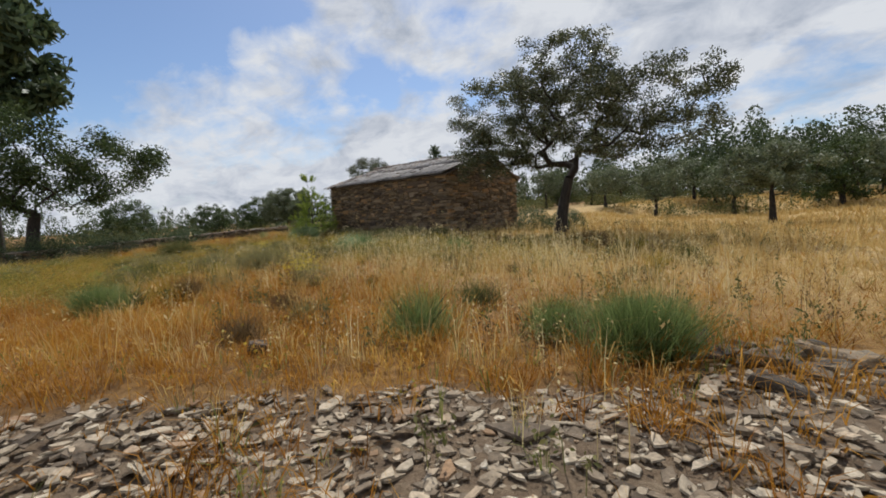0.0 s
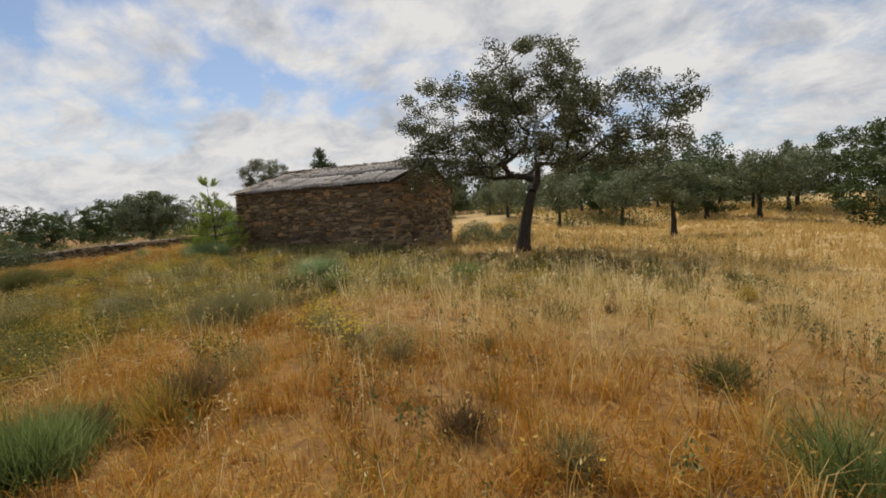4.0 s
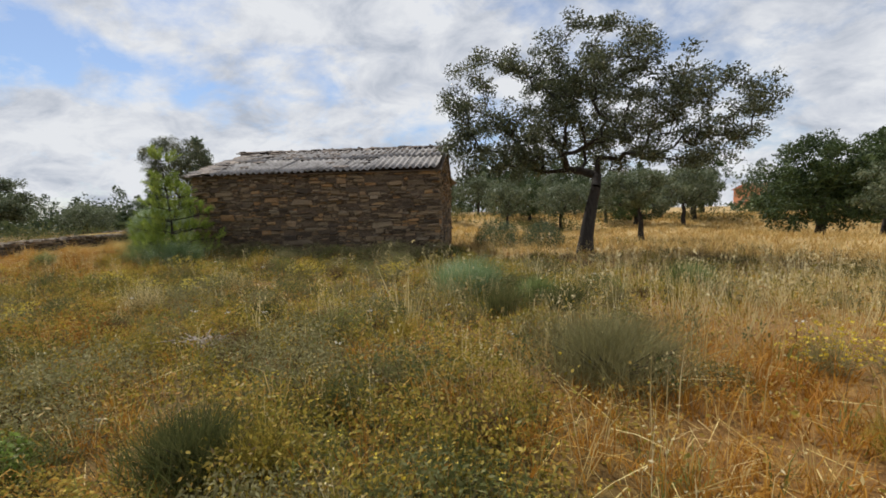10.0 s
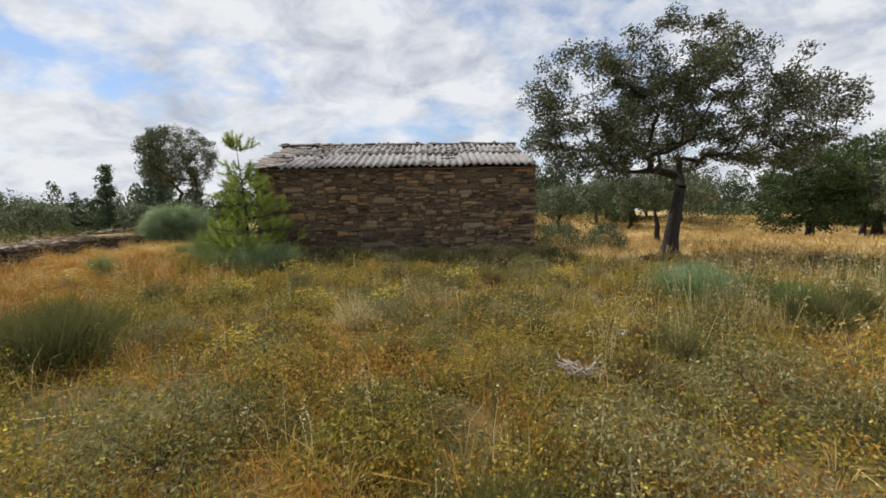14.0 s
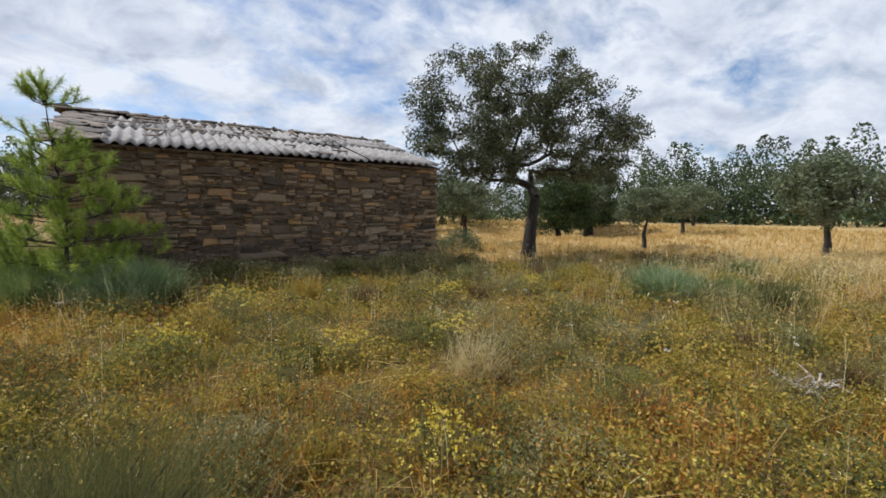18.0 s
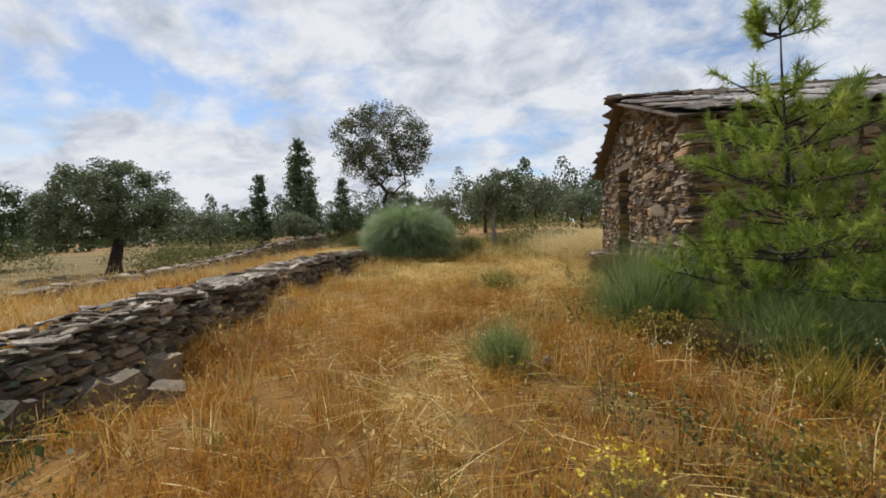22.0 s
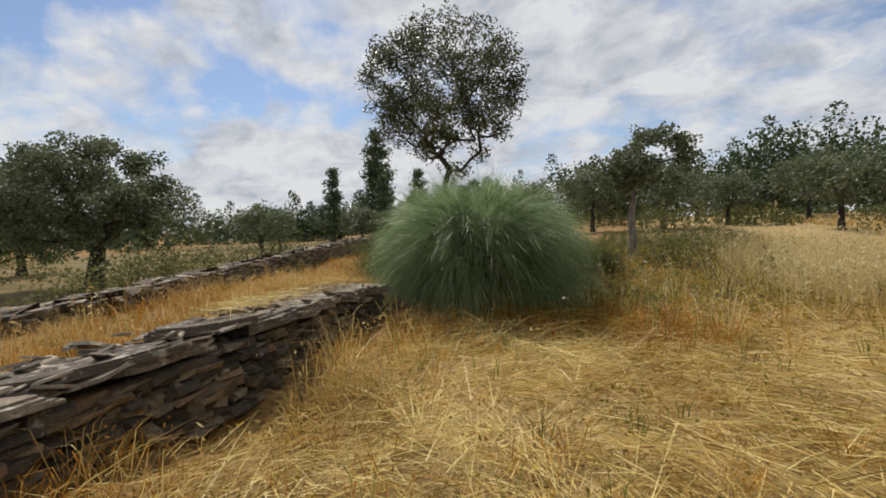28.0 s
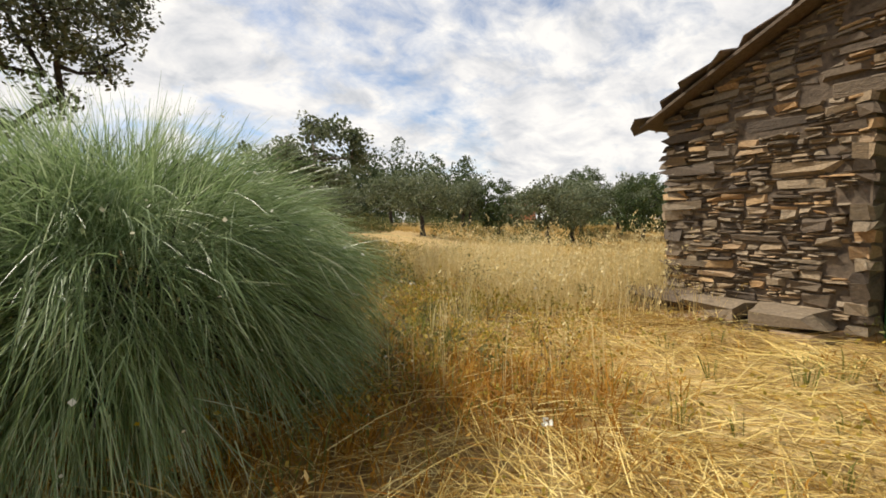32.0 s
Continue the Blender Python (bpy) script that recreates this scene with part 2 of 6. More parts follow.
oak_leaf = leaf_material("oak_leaf", [(0.0, (0.03, 0.04, 0.02)), (0.4, (0.078, 0.092, 0.042)), (0.75, (0.14, 0.15, 0.072)), (1.0, (0.25, 0.235, 0.13))], 0.28, 0.38)
olive_leaf = leaf_material("olive_leaf", [(0.0, (0.06, 0.078, 0.036)), (0.5, (0.13, 0.155, 0.078)), (1.0, (0.25, 0.275, 0.165))], 0.3, 0.5)
dark_leaf = leaf_material("dark_leaf", [(0.0, (0.022, 0.038, 0.012)), (0.5, (0.06, 0.09, 0.026)), (1.0, (0.125, 0.165, 0.05))], 0.25)
pine_leaf = leaf_material("pine_leaf", [(0.0, (0.035, 0.06, 0.03)), (0.5, (0.085, 0.12, 0.055)), (1.0, (0.16, 0.195, 0.09))], 0.3)
woods_leaf = leaf_material("woods_leaf", [(0.0, (0.03, 0.052, 0.022)), (0.5, (0.07, 0.10, 0.04)), (1.0, (0.135, 0.16, 0.07))], 0.25, 0.6, 0.12)
young_pine_leaf = leaf_material("young_pine_leaf", [(0.0, (0.086, 0.125, 0.021)), (0.45, (0.24, 0.317, 0.047)), (1.0, (0.499, 0.546, 0.119))], 0.45)
broom_leaf = leaf_material("broom_leaf", [(0.0, (0.065, 0.10, 0.028)), (0.45, (0.165, 0.22, 0.065)), (0.75, (0.28, 0.33, 0.12)), (1.0, (0.46, 0.47, 0.26))], 0.42, 0.4, 1.6)
silver_broom_leaf = leaf_material("silver_broom_leaf", [(0.0, (0.075, 0.123, 0.041)), (0.4, (0.207, 0.291, 0.118)), (0.75, (0.368, 0.448, 0.236)), (1.0, (0.736, 0.762, 0.59))], 0.45, 0.36, 1.6)
bleached_blade = leaf_material("bleached_blade", [(0.0, (0.5, 0.37, 0.145)), (0.5, (0.7, 0.57, 0.281)), (1.0, (0.86, 0.78, 0.493))], 0.35, 0.5, 0.5, sheen=0.12)
scrub_leaf = leaf_material("scrub_leaf", [(0.0, (0.063, 0.079, 0.026)), (0.5, (0.141, 0.145, 0.048)), (1.0, (0.255, 0.23, 0.09))], 0.3, 0.6, 1.2, sheen=0.12)
bright_leaf = leaf_material("bright_leaf", [(0.0, (0.13, 0.19, 0.03)), (0.6, (0.28, 0.38, 0.08)), (1.0, (0.45, 0.52, 0.16))], 0.42, 0.5, 1.2)
dry_blade = leaf_material("dry_grass_blade", [(0.0, (0.154, 0.059, 0.008)), (0.3, (0.349, 0.151, 0.02)), (0.65, (0.523, 0.276, 0.044)), (1.0, (0.718, 0.502, 0.14))], 0.35, 0.6, 0.5, sheen=0.12)
gold_blade = leaf_material("gold_grass_blade", [(0.0, (0.36, 0.22, 0.068)), (0.4, (0.55, 0.38, 0.134)), (0.75, (0.68, 0.52, 0.23)), (1.0, (0.8, 0.68, 0.403))], 0.35, 0.55, 0.5, sheen=0.12)
straw_blade = leaf_material("straw_blade", [(0.0, (0.17, 0.095, 0.023)), (0.3, (0.48, 0.32, 0.094)), (0.6, (0.78, 0.61, 0.226)), (1.0, (0.92, 0.8, 0.39))], 0.25, 0.4, 0.9, sheen=0.12)
herb_leaf = leaf_material("herb_leaf", [(0.0, (0.143, 0.112, 0.021)), (0.28, (0.251, 0.213, 0.034)), (0.52, (0.395, 0.309, 0.054)), (0.74, (0.55, 0.387, 0.085)), (0.92, (0.502, 0.23, 0.054)), (1.0, (0.43, 0.179, 0.043))], 0.35, 0.6, 0.7, sheen=0.12)
green_blade = leaf_material("green_grass_blade", [(0.0, (0.102, 0.12, 0.026)), (0.5, (0.204, 0.222, 0.059)), (1.0, (0.396, 0.372, 0.126))], 0.35, 0.6, 0.8, sheen=0.12)
petal = leaf_material("yellow_petal", [(0.0, (0.55, 0.38, 0.02)), (0.6, (0.75, 0.60, 0.06)), (1.0, (0.80, 0.72, 0.25))], 0.3, 0.6)
white_petal = leaf_material("white_petal", [(0.0, (0.62, 0.58, 0.45)), (1.0, (0.82, 0.80, 0.72))], 0.3, 0.6)
flower_stalk = leaf_material("flower_shrub", [(0.0, (0.143, 0.13, 0.052)), (0.6, (0.286, 0.26, 0.114)), (1.0, (0.468, 0.416, 0.198))], 0.3, 0.6, 1.5, sheen=0.12)
brown_twig = leaf_material("brown_twig", [(0.0, (0.1, 0.065, 0.03)), (0.6, (0.21, 0.145, 0.068)), (1.0, (0.36, 0.27, 0.136))], 0.1, 0.8, 1.5, sheen=0.12)


def ground_material():
    m, nt, bsdf = base_material("field_ground")
    pos = position(nt)

    def zone(name):
        a = nt.nodes.new("ShaderNodeAttribute")
        a.attribute_name = name
        return a.outputs["Fac"]
    n1 = noise_node(nt, pos, 0.55, 5.0, 0.6)
    n2 = noise_node(nt, pos, 7.0, 8.0, 0.7)
    n3 = noise_node(nt, pos, 60.0, 5.0, 0.7)
    dry = ramp(nt, n2, [(0.25, (0.13, 0.062, 0.016)), (0.5, (0.29, 0.15, 0.035)), (0.75, (0.44, 0.26, 0.07))])
    gold = ramp(nt, n2, [(0.25, (0.26, 0.16, 0.06)), (0.5, (0.46, 0.32, 0.125)), (0.75, (0.60, 0.45, 0.20))])
    herb = ramp(nt, n2, [(0.25, (0.05, 0.043, 0.011)), (0.5, (0.12, 0.10, 0.022)), (0.75, (0.23, 0.17, 0.042))])
    straw = ramp(nt, n2, [(0.25, (0.23, 0.145, 0.055)), (0.5, (0.52, 0.37, 0.15)), (0.75, (0.70, 0.54, 0.26))])
    rock = ramp(nt, n2, [(0.25, (0.085, 0.056, 0.034)), (0.5, (0.20, 0.14, 0.085)), (0.75, (0.33, 0.26, 0.175))])
    col = mix(nt, zone("gold"), dry, gold)
    col = mix(nt, zone("herb"), col, herb)
    col = mix(nt, zone("straw"), col, straw)
    col = mix(nt, zone("rock"), col, rock)
    col = mix(nt, 0.6, col, ramp(nt, n1, [(0.3, (0.7, 0.68, 0.62)), (0.7, (1.25, 1.2, 1.1))]), "MULTIPLY")
    col = mix(nt, 0.45, col, ramp(nt, n3, [(0.3, (0.5, 0.48, 0.45)), (0.7, (1.4, 1.4, 1.4))]), "MULTIPLY")
    link(nt, col, bsdf.inputs["Base Color"])
    bsdf.inputs["Roughness"].default_value = 0.95
    bump(nt, bsdf, math_node(nt, "ADD", n2, n3), 0.9, 0.03)
    return m


field_ground = ground_material()


# ---- mesh helpers ----
def fast_mesh(name, verts, tris, tone=None, flat=False):
    verts, tris = np.asarray(verts, np.float32).reshape(-1, 3), np.asarray(tris, np.int32)
    k = tris.shape[1]
    me = bpy.data.meshes.new(name)
    me.vertices.add(len(verts))
    me.vertices.foreach_set("co", verts.ravel())
    me.loops.add(tris.size)
    me.loops.foreach_set("vertex_index", tris.ravel())
    me.polygons.add(len(tris))
    me.polygons.foreach_set("loop_start", np.arange(0, tris.size, k, dtype=np.int32))
    if tone is not None:
        me.attributes.new("tone", "FLOAT", "POINT").data.foreach_set("value", np.asarray(tone, np.float32).ravel())
    me.update(calc_edges=True)
    if flat:
        me.shade_flat()
    return me


def set_part(ob, parent, label=""):
    if parent is not None:
        ob.parent = parent
        ob.matrix_parent_inverse = Matrix.Translation(-parent.location) if parent.parent is None else Matrix.Identity(4)
    if label:
        ob["label"] = label
    return ob


def np_part(name, verts, faces, material, parent=None, label="", tone=None, flat=False):
    me = fast_mesh(name, verts, faces, tone, flat)
    me.materials.append(material)
    return set_part(new(name, me), parent, label)


def part(name, bm, material, parent=None, label=""):
    me = bpy.data.meshes.new(name)
    bm.normal_update()
    bm.to_mesh(me)
    bm.free()
    me.shade_flat()
    me.materials.append(material)
    return set_part(new(name, me), parent, label)


def shared(name, me, m, parent, label=""):
    ob = new(name, me)
    ob.parent = parent
    ob.matrix_basis = m
    if label:
        ob["label"] = label
    return ob


def box_bm(lo, hi, jitter=0.0, bevel=0.0):
    bm = bmesh.new()
    bmesh.ops.create_cube(bm, size=1)
    for v in bm.verts:
        v.co = [(a + b) / 2 + c * (b - a) + random.uniform(-jitter, jitter) for a, b, c in zip(lo, hi, v.co)]
    if bevel:
        bmesh.ops.bevel(bm, geom=bm.edges[:], offset=bevel, segments=1, affect="EDGES")
    return bm


def prism_bm(outline, a, b, axis):
    """A flat outline, given as pairs, drawn out from a to b along axis 0, 1 or 2."""
    bm = bmesh.new()
    rest = [i for i in range(3) if i != axis]

    def ring(v):
        out = []
        for p in outline:
            co = [0, 0, 0]
            co[axis], co[rest[0]], co[rest[1]] = v, p[0], p[1]
            out.append(bm.verts.new(co))
        return out
    r0, r1 = ring(a), ring(b)
    bm.faces.new(r0)
    bm.faces.new(r1[::-1])
    n = len(outline)
    for i in range(n):
        bm.faces.new((r0[i], r1[i], r1[(i + 1) % n], r0[(i + 1) % n]))
    bmesh.ops.recalc_face_normals(bm, faces=bm.faces[:])
    return bm


# ---- the lie of the land ----
HILLS = [(20.3,-15,.10,3),(19,-14,.12,2.5),(16.5,-15,.28,3),(13.5,-11,.2,3),(11,-14.3,.15,3),(6.4,-13.8,.08,3),(6.7,-9.2,.05,3),(2.2,-11,.1,3),(1.8,-7.3,.05,2),
 (-1,-7.6,.2,2),(-2.6,-6.2,.3,2),(-3.3,-4,.38,2),(-3.6,-1,.42,2),(-4.6,2,.45,2),(-6.1,4.4,.55,2),(-1,5.9,.5,2),(-1,1,.42,2),(0,-.5,.3,2),(4,-1,.2,2),(8.3,-.5,.15,3),(9,5,.1,3),(13,.8,.1,3),
 (15.9,25,-.46,6),(18.9,13.6,-.45,5),(34.8,16.9,-.65,6),(25.4,3.5,-.44,5),(23.6,-5.2,-.05,4),(-2.9,11.6,.6,3),(-7.2,0,.6,3),(-7.4,2,.72,1.2),(-5.95,2.4,.24,.8),(-5.85,.4,.26,.8),(-5.6,-1.3,.22,.8),(-5.2,-3.3,.16,.9),(-5.95,3.9,.34,.7),(-7.5,6,.62,3),(-10,9,.36,3),(-9.3,3,.40,2),(-18.4,9.7,-.15,5),(-14.5,14,.3,3),(10.2,37.2,1.0,10),
 (-35,30,-.3,12),(-70,60,-.5,25),(-35,-5,-.4,12),(-60,0,-.8,20),(30,-25,0,15),(60,40,.5,25),(0,80,1.5,30),(0,-40,0,15),(70,95,1.5,30)]


def land(x, y):
    x, y = np.asarray(x, float), np.asarray(y, float)
    s, w = np.zeros_like(x), np.zeros_like(x)
    for hx, hy, hz, r in HILLS:
        k = 1.0 / (((x - hx) ** 2 + (y - hy) ** 2) / (r * r) + 0.08) ** 2
        s, w = s + k * hz, w + k
    return s / w


def height(x, y):
    return float(land(x, y))


def wob(x, y, s):
    """A smooth, wandering value of about -1 to 1."""
    return (np.sin(x * s + 1.3 * np.sin(y * s * 0.7 + 0.4)) + np.sin(y * s * 1.17 + 1.7 * np.sin(x * s * 0.6 + 2.0)) + np.sin((x + y) * s * 2.3 + 0.7)) / 3


def box_zone(x, y, x0, x1, y0, y1, s):
    def up(v):
        return 1 / (1 + np.exp(-np.clip(v, -30, 30)))
    return up((x - x0) / s) * up((x1 - x) / s) * up((y - y0) / s) * up((y1 - y) / s)


def zones(x, y):
    """How much of the ground is herbs, gold grass, straw and rubble; the rest is dry orange grass."""
    n, f = wob(x, y, 0.9), wob(x, y, 2.6)
    herb = 1.05 * box_zone(x, y, -1.0, 10.6, -14.5, -0.6, 0.6) + 0.8 * box_zone(x, y, 8, 17, -8.5, -1, 0.8) + 0.95 * box_zone(x, y, -3, 9.9, -22, -12, 0.8)
    herb += 1.2 * box_zone(x, y, -4.2, -1.1, 6.4, 20, 0.45) + 0.55 * box_zone(x, y, -4.6, -2.9, 4.9, 7, 0.3) + 0.9 * box_zone(x, y, -3.5, 1.6, 13, 30, 0.8) + 0.95 * box_zone(x, y, -48, -14, -25, 48, 2)
    herb -= 0.9 * box_zone(x, y, 9.4, 30, -12.3, -9.5, 0.8) + 0.9 * box_zone(x, y, 12.6, 30, -30, -12.3, 0.6)
    herb = np.clip(herb * (0.8 + 0.5 * n + 0.35 * f), 0, 1)
    gold = box_zone(x, y, 13.5, 500, -9, 500, 1.2) + box_zone(x, y, 8, 500, 1.0, 500, 0.8) + box_zone(x, y, -1.9, 9, 6.0, 500, 0.7) + 0.6 * box_zone(x, y, -40, -6.5, -30, 40, 0.6)
    gold = np.clip(gold * (1 + 0.25 * n), 0, 1) * (1 - 0.7 * herb)
    track = x - np.interp(y, [-9, -3, 0, 2.5], [-2.2, -3.0, -2.2, -1.8])
    straw = box_zone(x, y, -5.6, -0.4, 1.3, 4.5, 0.3) + box_zone(x, y, -2.7, -0.3, 4.0, 6.4, 0.3) + 0.55 * box_zone(track, y, -0.28, 0.28, -6.5, 2.5, 0.09)
    straw = np.clip(straw * (1 + 0.15 * n), 0, 1) * (1 - 0.6 * herb)
    edge = y - (-13.0 + 0.93 * (x - 18.75)) + 0.3 * wob(x, y, 2.0)
    rock = np.clip(0.5 - edge * 2.2, 0, 1) * box_zone(x, y, 14.0, 24, -19, -9, 0.4)
    return np.clip(herb, 0, 1) * (1 - rock), gold * (1 - rock), straw * (1 - rock), rock


def steps(lo, near_lo, near_hi, hi, fine):
    out = list(np.arange(near_lo, near_hi, fine))
    d, v = fine, near_hi
    while v < hi:
        out.append(v)
        d *= 1.25
        v += d
    d, v = fine, near_lo
    while v > lo:
        d *= 1.25
        v -= d
        out.insert(0, v)
    return np.array(out)


def build_ground():
    xs, ys = steps(-1500, -12, 25, 1500, 0.22), steps(-1500, -18, 14, 1500, 0.22)
    gx, gy = np.meshgrid(xs, ys)
    near = box_zone(gx, gy, -12, 25, -18, 14, 0.5)
    gz = land(gx, gy) + near * (0.035 * wob(gx, gy, 2.1) + 0.02 * wob(gx, gy, 6.3) - 0.01)
    nx = len(xs)
    i = np.arange(len(ys) - 1)[:, None] * nx + np.arange(nx - 1)[None, :]
    i = i.ravel()
    quads = np.stack([i, i + 1, i + nx + 1, i + nx], 1)
    me = fast_mesh("ground", np.stack([gx, gy, gz], -1), quads)
    for name, val in zip(("herb", "gold", "straw", "rock"), zones(gx, gy)):
        me.attributes.new(name, "FLOAT", "POINT").data.foreach_set("value", val.astype(np.float32).ravel())
    me.materials.append(field_ground)
    tagged(new("ground", me), "dry grassy field with bare earth and straw", "ground", kind="structure")


build_ground()

# ---- stones ----
def stone_arrays(n, rng):
    """n rough blocks, one unit each way, with chipped fronts: the front looks along -y."""
    base = np.array([[-.5, .5, -.5], [.5, .5, -.5], [.5, .5, .5], [-.5, .5, .5],
                     [-.5, -.22, -.5], [.5, -.22, -.5], [.5, -.22, .5], [-.5, -.22, .5],
                     [-.4, -.5, -.36], [.4, -.5, -.36], [.4, -.5, .36], [-.4, -.5, .36]])
    v = np.repeat(base[None], n, 0) + rng.uniform(-1, 1, (n, 12, 3)) * np.array([.13, .15, .19])
    f = np.array([[8, 9, 10, 11], [4, 5, 9, 8], [5, 6, 10, 9], [6, 7, 11, 10], [7, 4, 8, 11], [0, 1, 5, 4], [1, 2, 6, 5], [2, 3, 7, 6], [3, 0, 4, 7]])
    return v, f


def joined_stones(name, places, material, parent, rng, label=""):
    """places: rows of centre (3), size (3) and turn about z."""
    p = np.array(places)
    v, f = stone_arrays(len(p), rng)
    v = v * p[:, None, 3:6]
    tip = rng.normal(0, .045, (len(p), 1))
    v = np.stack([v[..., 0] - v[..., 2] * tip, v[..., 1], v[..., 2] + v[..., 0] * tip], -1)
    c, s = np.cos(p[:, 6])[:, None], np.sin(p[:, 6])[:, None]
    x, y = v[..., 0] * c - v[..., 1] * s, v[..., 0] * s + v[..., 1] * c
    v = np.stack([x, y, v[..., 2]], -1) + p[:, None, :3]
    faces = (f[None] + np.arange(len(p))[:, None, None] * 12).reshape(-1, 4)
    ob = np_part(name, v, faces, material, parent, label, flat=True)
    ob["kind"] = "stuff"
    return ob


def joined_plates(name, places, material, parent, rng):
    """Thin broken flakes with five ragged sides, tilted a little: rows as for joined_stones."""
    p = np.array(places)
    n, k = len(p), 5
    a = np.arange(k) * 1.2566 + rng.uniform(-.45, .45, (n, k))
    r = rng.uniform(.3, .68, (n, k))
    ring = np.stack([np.cos(a) * r, np.sin(a) * r], -1)
    top = np.concatenate([ring * .9, .5 + rng.uniform(-.25, .25, (n, k, 1))], -1)
    low = np.concatenate([ring, np.full((n, k, 1), -.5)], -1)
    v = np.concatenate([low, top], 1) * p[:, None, 3:6]
    tilt = rng.normal(0, .15, (n, 2, 1)) + np.array([[.06], [.14]])
    v[..., 2] += v[..., 0] * tilt[:, 0] + v[..., 1] * tilt[:, 1]
    c, s = np.cos(p[:, 6])[:, None], np.sin(p[:, 6])[:, None]
    v = np.stack([v[..., 0] * c - v[..., 1] * s, v[..., 0] * s + v[..., 1] * c, v[..., 2]], -1) + p[:, None, :3]
    f = [(i, (i + 1) % k, k + (i + 1) % k, k + i) for i in range(k)] + [(5, 6, 7, 8), (5, 8, 9, 9)]
    f = np.array([(x[0], x[1], x[2]) for x in f] + [(x[0], x[2], x[3]) for x in f[:-1]])
    ob = np_part(name, v, (f[None] + np.arange(n)[:, None, None] * 2 * k).reshape(-1, 3), material, parent, flat=True)
    ob["kind"] = "stuff"
    return ob


def stone_meshes(name, count, material, seed):
    rng = np.random.default_rng(seed)
    v, f = stone_arrays(count, rng)
    out = []
    for i in range(count):
        me = fast_mesh(name, v[i], f, flat=True)
        me.materials.append(material)
        out.append(me)
    return out


def rubble_face(length, low, top, rng, big, skip=None):
    """Uneven stones packed one on another up a wall: rows of centre along, centre up, width, height."""
    cell = 0.025
    n = int(length / cell)
    sky = np.full(n, low) + rng.uniform(-.03, .03, n)
    limit = np.array([top((i + .5) * cell) for i in range(n)])
    out = []
    while True:
        room = np.where(sky < limit - .02, sky, 9)
        i = int(np.argmin(room))
        if room[i] > 8:
            return out
        w = big * rng.lognormal(math.log(.23), .65)
        h = min(.19, max(.025, w * rng.lognormal(math.log(.25), .55)))
        a = b = i
        while b + 1 < n and b - a < w / cell and abs(sky[b + 1] - sky[i]) < .03:
            b += 1
        while a > 0 and b - a < w / cell and abs(sky[a - 1] - sky[i]) < .03:
            a -= 1
        width = (b - a + 1) * cell
        if width < .06:
            h = rng.uniform(.025, .04)
        h = min(h, width * .5 + .015)
        base = float(sky[a:b + 1].mean())
        h = min(h, float(limit[a:b + 1].min()) - base + .03)
        if h < .022:
            sky[a:b + 1] = base + .03
            continue
        m, z = (a + b + 1) / 2 * cell, base + h / 2
        sky[a:b + 1] = base + h + rng.uniform(-.006, .006)
        if not (skip and skip(m, z, width / 2)):
            out.append((m, z, width, h))


# ---- the hut ----
HL, HW, THICK = 8.26, 6.33, 0.55
EAVE_F, EAVE_B, RIDGE_Y, RIDGE_Z = 2.98, 2.80, 3.75, 4.17
DOOR_Y0, DOOR_Y1, DOOR_TOP = 3.34, 4.40, 2.66


def roof_z(y):
    if y < RIDGE_Y:
        return EAVE_F + (RIDGE_Z - EAVE_F) * (y + 0.2) / (RIDGE_Y + 0.2)
    return RIDGE_Z - (RIDGE_Z - EAVE_B) * (y - RIDGE_Y) / (HW + 0.3 - RIDGE_Y)


